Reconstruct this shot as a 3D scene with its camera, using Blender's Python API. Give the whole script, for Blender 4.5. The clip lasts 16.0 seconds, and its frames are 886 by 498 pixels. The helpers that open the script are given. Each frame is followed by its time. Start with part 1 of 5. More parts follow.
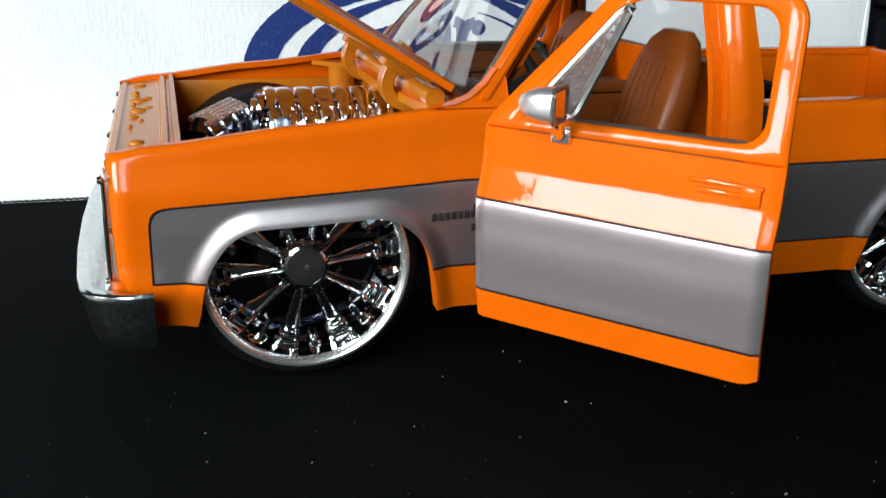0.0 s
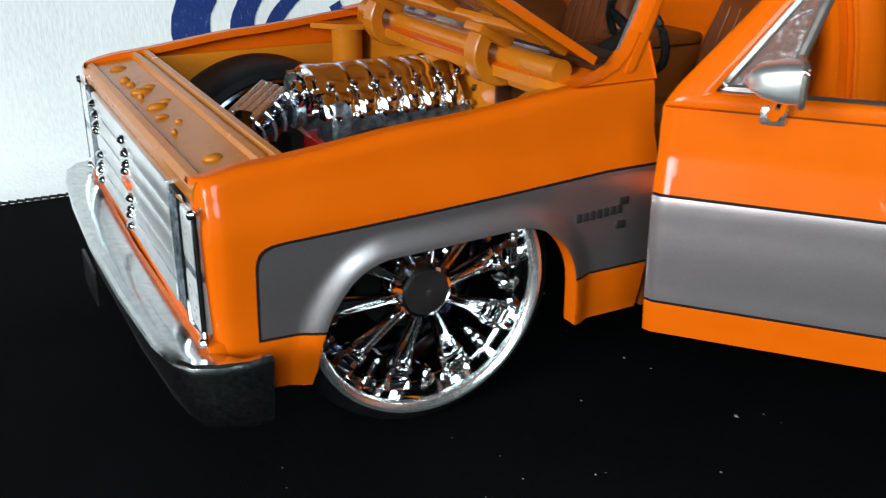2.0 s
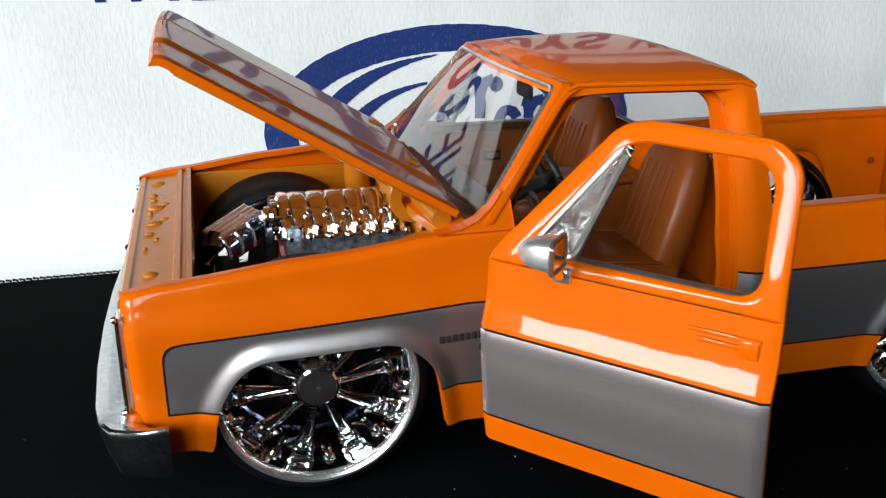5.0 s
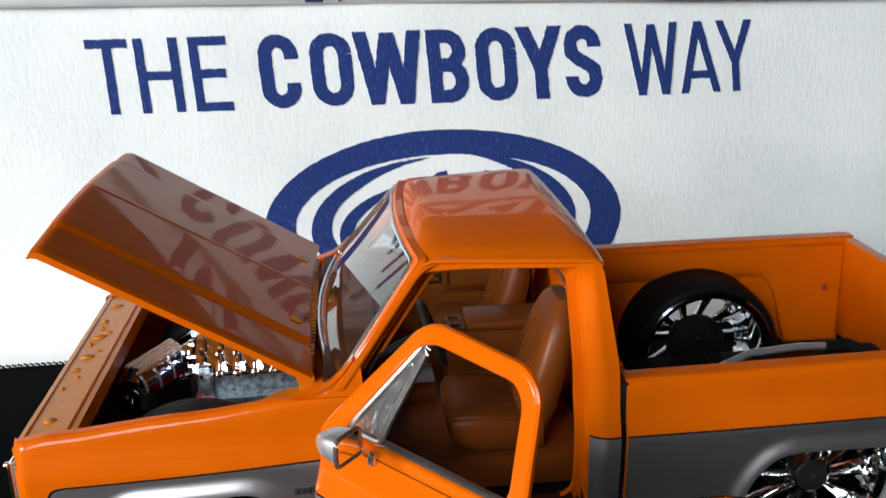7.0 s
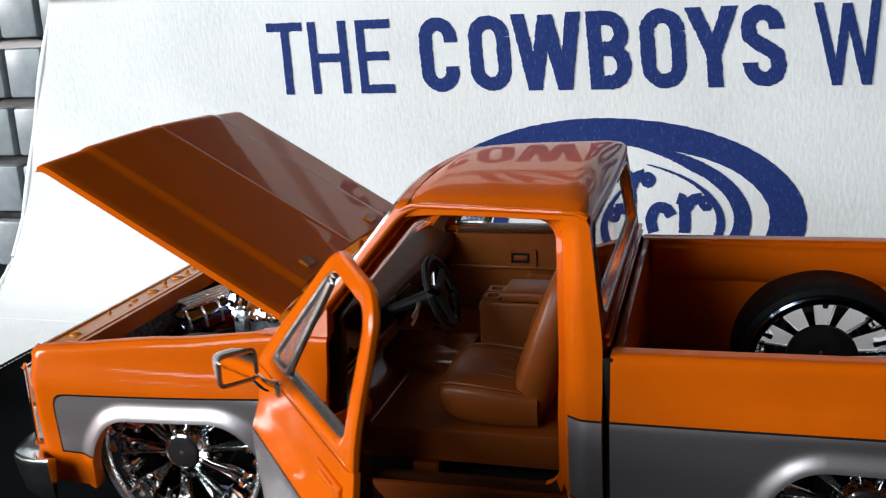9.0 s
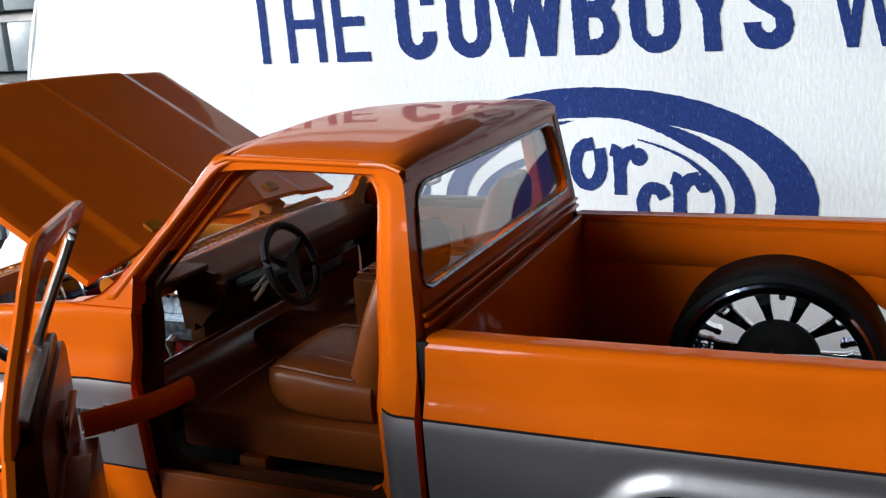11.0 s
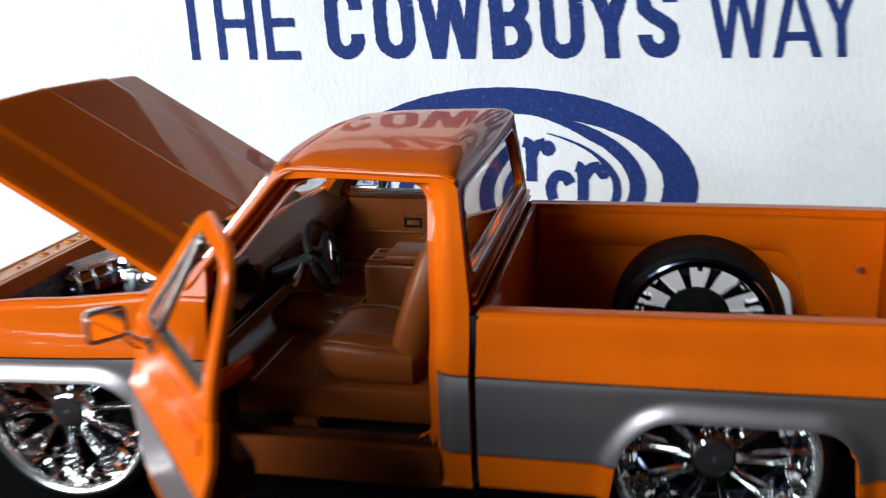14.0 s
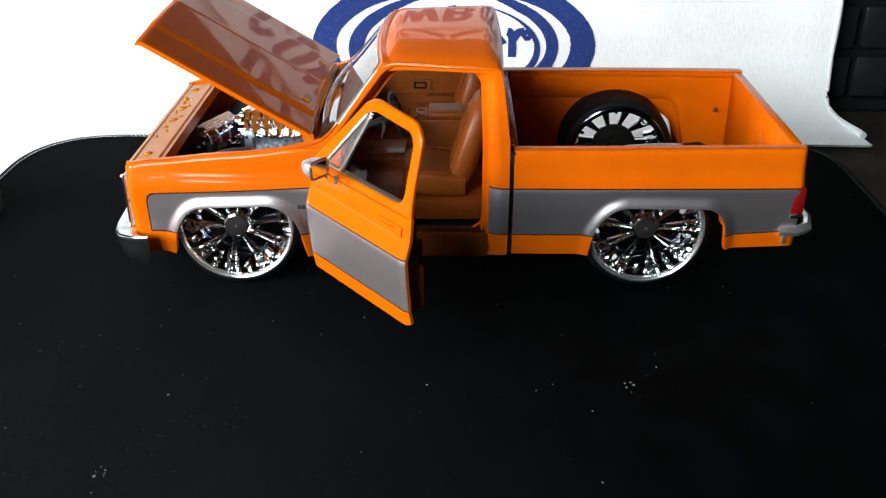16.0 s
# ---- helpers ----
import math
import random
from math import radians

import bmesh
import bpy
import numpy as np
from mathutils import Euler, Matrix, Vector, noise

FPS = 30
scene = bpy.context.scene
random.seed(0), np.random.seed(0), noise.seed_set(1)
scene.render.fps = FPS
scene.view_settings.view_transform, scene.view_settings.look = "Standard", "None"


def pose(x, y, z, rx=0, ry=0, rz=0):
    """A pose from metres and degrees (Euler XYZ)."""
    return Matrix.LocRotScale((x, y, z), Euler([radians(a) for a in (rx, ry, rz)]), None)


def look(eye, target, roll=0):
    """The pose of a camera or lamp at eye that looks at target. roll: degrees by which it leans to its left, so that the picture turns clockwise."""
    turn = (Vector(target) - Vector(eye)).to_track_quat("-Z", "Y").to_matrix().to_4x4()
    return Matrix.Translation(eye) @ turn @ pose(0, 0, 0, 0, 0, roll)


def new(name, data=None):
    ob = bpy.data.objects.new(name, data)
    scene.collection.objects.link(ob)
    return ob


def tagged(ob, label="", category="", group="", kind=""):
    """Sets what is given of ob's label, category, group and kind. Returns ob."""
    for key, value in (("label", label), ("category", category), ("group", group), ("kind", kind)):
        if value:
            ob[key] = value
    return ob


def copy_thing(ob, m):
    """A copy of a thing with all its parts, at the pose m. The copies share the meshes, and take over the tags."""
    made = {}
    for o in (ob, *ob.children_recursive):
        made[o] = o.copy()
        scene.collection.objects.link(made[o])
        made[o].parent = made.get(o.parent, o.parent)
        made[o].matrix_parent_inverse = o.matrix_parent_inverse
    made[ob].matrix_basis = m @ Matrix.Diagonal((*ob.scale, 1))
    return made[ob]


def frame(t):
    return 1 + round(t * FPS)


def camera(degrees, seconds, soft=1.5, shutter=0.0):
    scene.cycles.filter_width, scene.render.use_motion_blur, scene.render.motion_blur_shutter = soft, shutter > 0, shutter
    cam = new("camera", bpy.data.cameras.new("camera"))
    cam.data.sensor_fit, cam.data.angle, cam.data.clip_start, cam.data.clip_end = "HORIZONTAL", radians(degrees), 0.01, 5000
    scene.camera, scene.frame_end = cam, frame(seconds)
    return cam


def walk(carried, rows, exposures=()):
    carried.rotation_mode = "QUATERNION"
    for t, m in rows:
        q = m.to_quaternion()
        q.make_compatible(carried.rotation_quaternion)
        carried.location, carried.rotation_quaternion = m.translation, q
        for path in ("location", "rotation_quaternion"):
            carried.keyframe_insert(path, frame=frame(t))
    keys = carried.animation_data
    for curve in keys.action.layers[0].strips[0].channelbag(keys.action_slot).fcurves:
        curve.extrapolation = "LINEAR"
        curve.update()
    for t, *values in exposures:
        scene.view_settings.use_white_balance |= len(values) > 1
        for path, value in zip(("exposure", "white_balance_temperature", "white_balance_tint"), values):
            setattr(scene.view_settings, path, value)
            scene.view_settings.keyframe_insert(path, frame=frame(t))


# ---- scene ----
MM = 0.001
LENS = 49.43
PATH = [
    (0, -20.79, -192.91, 74.11, -16.286, -18.268, 1.304),
    (0.5, -24.75, -186.58, 68.46, -17.646, -19.386, 1.108),
    (1, -28.27, -181.83, 74.36, -19.951, -21.447, 1.084),
    (1.5, -47.67, -161.49, 74.88, -27.618, -20.845, 1.145),
    (2, -53.81, -146.26, 74.82, -27.877, -22.137, 0.270),
    (2.5, -57.69, -142.83, 77.28, -26.815, -21.337, 0.438),
    (3, -50.70, -150.51, 82.09, -20.483, -21.081, 0.523),
    (3.5, -40.79, -161.76, 82.86, -16.515, -19.304, -0.023),
    (4, -34.09, -173.80, 90.35, -16.446, -18.994, 0.486),
    (4.2, -32.07, -176.44, 93.88, -16.800, -18.931, 0.930),
    (6.3, 24.04, -204.56, 98.26, -7.106, -18.971, -2.241),
    (6.5, 28.31, -201.07, 110.77, -6.788, -21.080, -1.593),
    (7, 34.24, -203.97, 127.18, -5.342, -18.179, -1.494),
    (7.5, 48.81, -215.78, 121.56, -0.169, -15.989, -1.181),
    (8, 65.81, -210.74, 119.13, 7.058, -16.218, -1.732),
    (8.2, 73.47, -208.97, 115.65, 9.256, -15.591, -2.035),
    (10.3, 122.49, -158.54, 94.68, 21.608, -14.800, -3.406),
    (10.5, 125.68, -156.73, 93.44, 22.150, -14.836, -3.495),
    (11, 135.44, -154.39, 89.72, 23.568, -14.348, -3.347),
    (11.5, 133.24, -149.72, 84.59, 21.352, -13.719, -2.081),
    (12, 130.01, -150.00, 82.80, 19.822, -13.646, -0.814),
    (12.5, 131.12, -149.54, 79.93, 19.334, -12.133, 0.600),
    (13, 131.37, -148.99, 77.32, 18.554, -11.639, 1.432),
    (13.5, 128.65, -148.57, 81.27, 17.937, -13.318, 0.355),
    (14, 110.74, -194.70, 103.53, 12.192, -16.612, -1.688),
    (14.5, 78.91, -273.72, 120.17, 2.929, -19.121, -2.040),
    (15, 57.92, -300.15, 129.42, 0.552, -25.152, -0.152),
    (15.5, 62.74, -299.03, 136.96, 1.463, -26.578, 0.096),
    (16, 66.28, -301.22, 149.37, 0.754, -27.647, 0.055),
]
cam = camera(LENS, 16.0, soft=1.2, shutter=0.4)


def aim(x, y, z, yaw, pitch, roll):
    """Eye in millimetres; yaw to the left of +y, pitch up and roll in degrees."""
    a, b = radians(yaw), radians(pitch)
    way = Vector((-math.sin(a) * math.cos(b), math.cos(a) * math.cos(b), math.sin(b)))
    eye = Vector((x, y, z)) * MM
    return look(eye, eye + way, roll)


walk(cam, [(row[0], aim(*row[1:])) for row in PATH], exposures=[
    (0, 0.16, 6330, 6), (1.2, 0.08, 6220, 4), (2.0, -0.06, 6180, 3), (2.5, -0.02, 6200, 3), (3.2, 0.06, 6340, 5), (4, 0.04, 6430, 6), (6.5, 0.06, 6530, 9), (7.5, 0.0, 6570, 11),
    (8, -0.09, 6560, 12), (10.5, 0.2, 6300, 10), (12, 0.44, 6270, 10), (13, 0.48, 6270, 10), (14, 0.24, 6310, 10), (15, 0.74, 6500, 10), (16, 0.7, 6550, 10)])

# ---- world and light: a closed room, daylight from two windows ----
world = bpy.data.worlds.new("world")
scene.world = world
world.use_nodes = True
sky = world.node_tree.nodes.new("ShaderNodeTexSky")
sky.sky_type, sky.sun_disc, sky.sun_elevation, sky.sun_rotation = "NISHITA", False, radians(40), radians(200)
world.node_tree.nodes["Background"].inputs[1].default_value = 0.1
world.node_tree.links.new(sky.outputs[0], world.node_tree.nodes["Background"].inputs[0])


def area(name, place, target, sx, sy, watts, colour):
    lamp = bpy.data.lights.new(name, "AREA")
    lamp.shape, lamp.size, lamp.size_y, lamp.energy, lamp.color = "RECTANGLE", sx, sy, watts, colour
    ob = new(name, lamp)
    ob.matrix_world = look(place, target)
    return ob


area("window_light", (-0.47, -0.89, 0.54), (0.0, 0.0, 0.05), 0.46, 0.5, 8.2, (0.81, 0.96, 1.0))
area("side_window_light", (-1.29, -0.61, 0.44), (0.0, -0.61, 0.44), 0.54, 0.46, 26, (1.0, 0.98, 0.965))


# ---- materials ----
def nodes_of(name):
    m = bpy.data.materials.new(name)
    m.use_nodes = True
    return m, m.node_tree.nodes, m.node_tree.links, m.node_tree.nodes["Principled BSDF"]


def calc(nodes, links, op, a, b=None, c=None):
    n = nodes.new("ShaderNodeMath")
    n.operation = op
    for i, v in enumerate((a, b, c)):
        if v is None:
            continue
        if isinstance(v, (int, float)):
            n.inputs[i].default_value = v
        else:
            links.new(v, n.inputs[i])
    return n.outputs[0]


def noisy(nodes, links, scale, detail=4, stretch=None):
    tc = nodes.new("ShaderNodeTexCoord")
    n = nodes.new("ShaderNodeTexNoise")
    n.inputs["Scale"].default_value, n.inputs["Detail"].default_value = scale, detail
    src = tc.outputs["Object"]
    if stretch:
        mp = nodes.new("ShaderNodeMapping")
        mp.inputs["Scale"].default_value = stretch
        links.new(src, mp.inputs[0])
        src = mp.outputs[0]
    links.new(src, n.inputs["Vector"])
    return n.outputs["Fac"]


def ramp(nodes, links, fac, stops):
    r = nodes.new("ShaderNodeValToRGB")
    while len(r.color_ramp.elements) < len(stops):
        r.color_ramp.elements.new(0.5)
    for e, (p, c) in zip(r.color_ramp.elements, stops):
        e.position, e.color = p, (*c, 1) if len(c) == 3 else c
    links.new(fac, r.inputs[0])
    return r.outputs[0]


def bump(nodes, links, bsdf, fac, strength, dist):
    b = nodes.new("ShaderNodeBump")
    b.inputs["Strength"].default_value, b.inputs["Distance"].default_value = strength, dist
    links.new(fac, b.inputs["Height"])
    links.new(b.outputs[0], bsdf.inputs["Normal"])
    return b


def surface(name, dark, light, rough, metal=0.0, scale=300, coat=0.0, relief=0.0, relief_scale=2000, rough_var=0.08):
    m, nodes, links, bsdf = nodes_of(name)
    fac = noisy(nodes, links, scale)
    links.new(ramp(nodes, links, fac, [(0.3, dark), (0.7, light)]), bsdf.inputs["Base Color"])
    r = nodes.new("ShaderNodeMapRange")
    r.inputs[3].default_value, r.inputs[4].default_value = max(0.0, rough - rough_var), rough + rough_var
    links.new(noisy(nodes, links, scale * 2.3), r.inputs[0])
    links.new(r.outputs[0], bsdf.inputs["Roughness"])
    bsdf.inputs["Metallic"].default_value = metal
    bsdf.inputs["Coat Weight"].default_value = coat
    bsdf.inputs["Coat Roughness"].default_value = 0.03
    if relief:
        bump(nodes, links, bsdf, noisy(nodes, links, relief_scale, 6), relief, 0.0002)
    return m


ORANGE_D, ORANGE_L = (0.66, 0.108, 0.0012), (0.70, 0.118, 0.0016)
paint = surface("orange_paint", ORANGE_D, ORANGE_L, 0.32, scale=120, coat=0.43, rough_var=0.04)
pb = paint.node_tree
peel = bump(pb.nodes, pb.links, pb.nodes["Principled BSDF"], noisy(pb.nodes, pb.links, 170, 3), 0.03, 0.001)
pb.links.new(peel.outputs[0], pb.nodes["Principled BSDF"].inputs["Coat Normal"])
paint.node_tree.nodes["Principled BSDF"].inputs["Specular IOR Level"].default_value = 0.03
plastic = surface("orange_plastic", (0.45, 0.138, 0.006), (0.51, 0.16, 0.008), 0.24, scale=200, rough_var=0.08)
plastic.node_tree.nodes["Principled BSDF"].inputs["Specular IOR Level"].default_value = 0.35
tan = surface("tan_plastic", (0.138, 0.032, 0.0042), (0.168, 0.04, 0.0055), 0.37, scale=160, relief=0.06)
tan.node_tree.nodes["Principled BSDF"].inputs["Specular IOR Level"].default_value = 0.2
gloss_tan = surface("glossy_tan_plastic", (0.11, 0.024, 0.003), (0.14, 0.031, 0.004), 0.2, scale=160, rough_var=0.05)
cast = surface("cast_chrome", (0.84, 0.84, 0.85), (0.93, 0.93, 0.93), 0.08, 1.0, scale=400, relief=0.5, relief_scale=420, rough_var=0.05)
shell = surface("bright_metal", (0.88, 0.88, 0.9), (0.95, 0.95, 0.95), 0.36, 0.88, scale=400, rough_var=0.05)
dash_brown = surface("dark_brown_plastic", (0.045, 0.015, 0.006), (0.06, 0.02, 0.008), 0.4, scale=160, relief=0.06)
bumper_chrome = surface("worn_chrome", (0.56, 0.58, 0.59), (0.8, 0.81, 0.81), 0.2, 1.0, scale=900, relief=0.05, relief_scale=900, rough_var=0.12)
lip_metal = surface("polished_lip", (0.82, 0.82, 0.81), (0.94, 0.94, 0.92), 0.24, 0.9, scale=900, relief=0.04, relief_scale=900, rough_var=0.08)
chrome = surface("chrome", (0.86, 0.86, 0.87), (0.93, 0.93, 0.93), 0.06, 1.0, scale=400, relief=0.04, relief_scale=700, rough_var=0.04)
lamp_lens = surface("silver_lamp", (0.72, 0.74, 0.75), (0.88, 0.89, 0.9), 0.3, 0.45, scale=500, relief=0.1, relief_scale=900, rough_var=0.1)
# chrome darkened and blued in its colour, as if mirroring dark surroundings
dark_chrome = surface("chrome_dark_reflection", (0.12, 0.13, 0.19), (0.2, 0.21, 0.29), 0.12, 1.0, scale=300, relief=0.05, relief_scale=500)
frame_metal = surface("dull_window_metal", (0.3, 0.27, 0.25), (0.42, 0.385, 0.36), 0.34, 0.85, scale=500, relief=0.25, relief_scale=600, rough_var=0.1)
satin = surface("satin_metal", (0.5, 0.5, 0.5), (0.62, 0.62, 0.62), 0.3, 1.0, scale=500, relief=0.1)
gunmetal = surface("dull_metal", (0.12, 0.14, 0.17), (0.46, 0.5, 0.54), 0.32, 0.9, scale=800, relief=0.9, relief_scale=1100)
rubber = surface("black_rubber", (0.004, 0.004, 0.0045), (0.008, 0.008, 0.009), 0.55, scale=300, relief=0.1)
black = surface("black_plastic", (0.008, 0.008, 0.008), (0.015, 0.015, 0.015), 0.4, scale=300)
under = surface("chassis_black", (0.005, 0.0045, 0.004), (0.010, 0.009, 0.008), 0.7, scale=200)
red = surface("red_engine_paint", (0.45, 0.012, 0.01), (0.55, 0.02, 0.015), 0.3, scale=300, coat=0.5)
lens_red = surface("red_lens", (0.15, 0.004, 0.003), (0.22, 0.006, 0.005), 0.25, scale=300, coat=0.2)
amber = surface("amber_badge", (0.6, 0.1, 0.02), (0.7, 0.14, 0.03), 0.3, scale=300)
badge = surface("dark_badge_print", (0.015, 0.012, 0.012), (0.03, 0.025, 0.025), 0.35, scale=300)
blue = surface("blue_print", (0.0045, 0.022, 0.135), (0.009, 0.034, 0.195), 0.9, scale=900, relief=0.9, relief_scale=1800)
plaster = surface("wall_plaster", (0.028, 0.027, 0.026), (0.04, 0.039, 0.037), 0.9, scale=4)
desk = surface("dark_matt_desk", (0.022, 0.018, 0.016), (0.04, 0.033, 0.028), 0.75, scale=60)
for m in (rubber, under, black, dash_brown, desk):
    m.node_tree.nodes["Principled BSDF"].inputs["Specular IOR Level"].default_value = 0.1
carpet = surface("dark_floor", (0.12, 0.1, 0.09), (0.16, 0.14, 0.12), 0.9, scale=20)
key_black = surface("black_key_plastic", (0.010, 0.010, 0.011), (0.018, 0.018, 0.02), 0.35, scale=200)
key_grey = surface("grey_key_plastic", (0.25, 0.28, 0.3), (0.33, 0.36, 0.38), 0.35, scale=200)
dust = surface("dust", (0.14, 0.14, 0.14), (0.32, 0.32, 0.32), 0.9)


def glass_material(name, tint, rough=0.0):
    m, nodes, links, bsdf = nodes_of(name)
    bsdf.inputs["Base Color"].default_value = (*tint, 1)
    bsdf.inputs["Transmission Weight"].default_value = 1.0
    bsdf.inputs["Roughness"].default_value = rough
    bsdf.inputs["IOR"].default_value = 1.49
    return m


glass = glass_material("clear_plastic_glass", (0.93, 0.93, 0.94))
hazy = glass_material("hazy_plastic_glass", (0.9, 0.9, 0.92), 0.03)
hazy.node_tree.nodes["Principled BSDF"].inputs["Transmission Weight"].default_value = 0.96
bump(hazy.node_tree.nodes, hazy.node_tree.links, hazy.node_tree.nodes["Principled BSDF"], noisy(hazy.node_tree.nodes, hazy.node_tree.links, 420, 3), 0.6, 0.0006)

# paint with a silver band between two dark pinstripes; front corner of the band is rounded
twotone, tn, tl, tb = nodes_of("two_tone_paint")
sep = tn.new("ShaderNodeSeparateXYZ")
tl.new(tn.new("ShaderNodeTexCoord").outputs["Object"], sep.inputs[0])
px = calc(tn, tl, "MULTIPLY", sep.outputs[0], 1000.0)
pz = calc(tn, tl, "MULTIPLY", sep.outputs[2], 1000.0)
front = calc(tn, tl, "ADD", px, 24.6)
slope = calc(tn, tl, "MULTIPLY", calc(tn, tl, "MINIMUM", calc(tn, tl, "ADD", px, 25.0), 50.0), 0.055)
upper = calc(tn, tl, "SUBTRACT", calc(tn, tl, "ADD", slope, 32.4), pz)
tail = calc(tn, tl, "MULTIPLY", calc(tn, tl, "MAXIMUM", calc(tn, tl, "SUBTRACT", px, 146.0), 0.0), 0.06)
lower = calc(tn, tl, "SUBTRACT", pz, calc(tn, tl, "ADD", tail, 20.0))
corner = calc(tn, tl, "SMOOTH_MIN", front, upper, 4.5)
band = calc(tn, tl, "MINIMUM", corner, lower)
inside = calc(tn, tl, "GREATER_THAN", band, 0.0)
line = calc(tn, tl, "LESS_THAN", calc(tn, tl, "ABSOLUTE", band), 0.19)
mixa, mixb = tn.new("ShaderNodeMix"), tn.new("ShaderNodeMix")
for mx in (mixa, mixb):
    mx.data_type = "RGBA"
tl.new(inside, mixa.inputs[0])
tl.new(ramp(tn, tl, noisy(tn, tl, 120), [(0.3, ORANGE_D), (0.7, ORANGE_L)]), mixa.inputs[6])
tl.new(ramp(tn, tl, noisy(tn, tl, 9000, 2), [(0.3, (0.575, 0.505, 0.515)), (0.7, (0.70, 0.62, 0.63))]), mixa.inputs[7])
tl.new(line, mixb.inputs[0])
tl.new(mixa.outputs[2], mixb.inputs[6])
mixb.inputs[7].default_value = (0.02, 0.012, 0.012, 1)
tl.new(mixb.outputs[2], tb.inputs["Base Color"])
silver = calc(tn, tl, "MULTIPLY", inside, calc(tn, tl, "SUBTRACT", 1.0, line))
tl.new(calc(tn, tl, "MULTIPLY", silver, 0.95), tb.inputs["Metallic"])
tl.new(calc(tn, tl, "ADD", calc(tn, tl, "MULTIPLY", silver, 0.075), 0.3), tb.inputs["Roughness"])
tl.new(calc(tn, tl, "SUBTRACT", 0.4, calc(tn, tl, "MULTIPLY", silver, 0.22)), tb.inputs["Coat Weight"])
tb.inputs["Specular IOR Level"].default_value = 0.03
tb.inputs["Coat Roughness"].default_value = 0.03
two_peel = bump(tn, tl, tb, noisy(tn, tl, 170, 3), 0.07, 0.001)
tl.new(two_peel.outputs[0], tb.inputs["Coat Normal"])

# print on terry: white loops show through the ink as short upright flecks
bn, bl = blue.node_tree.nodes, blue.node_tree.links
fleck = ramp(bn, bl, noisy(bn, bl, 2200, 2, (1.0, 1.0, 0.28)), [(0.6, (0, 0, 0)), (0.85, (0.8, 0.8, 0.8))])
ink = bn.new("ShaderNodeMix")
ink.data_type = "RGBA"
bl.new(fleck, ink.inputs[0])
bl.new(bn["Principled BSDF"].inputs["Base Color"].links[0].from_socket, ink.inputs[6])
ink.inputs[7].default_value = (0.13, 0.2, 0.42, 1)
bl.new(ink.outputs[2], bn["Principled BSDF"].inputs["Base Color"])

# terry cloth
terry, nn, nl, nb = nodes_of("white_terry_cloth")
tone = calc(nn, nl, "ADD", calc(nn, nl, "MULTIPLY", noisy(nn, nl, 45), 0.5), calc(nn, nl, "MULTIPLY", noisy(nn, nl, 1500, 3, (1.0, 1.0, 0.3)), 0.5))
nl.new(ramp(nn, nl, tone, [(0.36, (0.80, 0.81, 0.815)), (0.52, (0.87, 0.875, 0.875)), (0.7, (0.90, 0.905, 0.905))]), nb.inputs["Base Color"])
nb.inputs["Roughness"].default_value = 0.95
nb.inputs["Sheen Weight"].default_value = 0.3
loops = calc(nn, nl, "ADD", noisy(nn, nl, 900, 3, (1.0, 1.0, 0.35)), calc(nn, nl, "MULTIPLY", noisy(nn, nl, 220, 3), 0.6))
bump(nn, nl, nb, loops, 0.27, 0.0005)

# mouse pad cloth
cloth, cn, cl, cb = nodes_of("black_pad_cloth")
# grey sheen painted over the front corner with fine dust, broken up by weave
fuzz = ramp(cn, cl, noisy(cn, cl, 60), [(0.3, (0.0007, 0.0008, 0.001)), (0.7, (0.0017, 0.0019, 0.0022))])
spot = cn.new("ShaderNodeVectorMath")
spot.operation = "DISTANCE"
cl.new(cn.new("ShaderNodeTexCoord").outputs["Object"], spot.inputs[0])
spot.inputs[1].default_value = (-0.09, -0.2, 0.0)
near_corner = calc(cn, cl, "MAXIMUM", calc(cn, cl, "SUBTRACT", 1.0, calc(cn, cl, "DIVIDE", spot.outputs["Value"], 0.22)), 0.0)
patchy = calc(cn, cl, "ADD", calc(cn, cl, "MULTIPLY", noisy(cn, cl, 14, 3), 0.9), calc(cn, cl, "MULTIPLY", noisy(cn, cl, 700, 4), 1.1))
sheen_dust = cn.new("ShaderNodeMix")
sheen_dust.data_type = "RGBA"
cl.new(calc(cn, cl, "MULTIPLY", near_corner, patchy), sheen_dust.inputs[0])
cl.new(fuzz, sheen_dust.inputs[6])
sheen_dust.inputs[7].default_value = (0.011, 0.0135, 0.0145, 1)
cl.new(sheen_dust.outputs[2], cb.inputs["Base Color"])
cb.inputs["Roughness"].default_value = 0.8
cb.inputs["Specular IOR Level"].default_value = 0.025
bump(cn, cl, cb, noisy(cn, cl, 3500, 3), 0.4, 0.0002)


# ---- mesh helpers, all in millimetres ----
def part(name, bm, material, parent, label="", smooth=True, second=None):
    for v in bm.verts:
        v.co *= MM
    bmesh.ops.recalc_face_normals(bm, faces=bm.faces)
    me = bpy.data.meshes.new(name)
    bm.to_mesh(me)
    bm.free()
    me.materials.append(material)
    if second:
        me.materials.append(second)
    if smooth:
        me.shade_smooth()
        me.set_sharp_from_angle(angle=radians(35))
    ob = new(name, me)
    if parent is not None:
        ob.parent = parent
    if label:
        ob["label"] = label
    return ob


def root(name, x, y, z, label, category, kind=""):
    ob = new(name)
    ob.empty_display_size = 0.01
    ob.matrix_world = Matrix.Translation((x * MM, y * MM, z * MM))
    return tagged(ob, label, category, kind=kind)


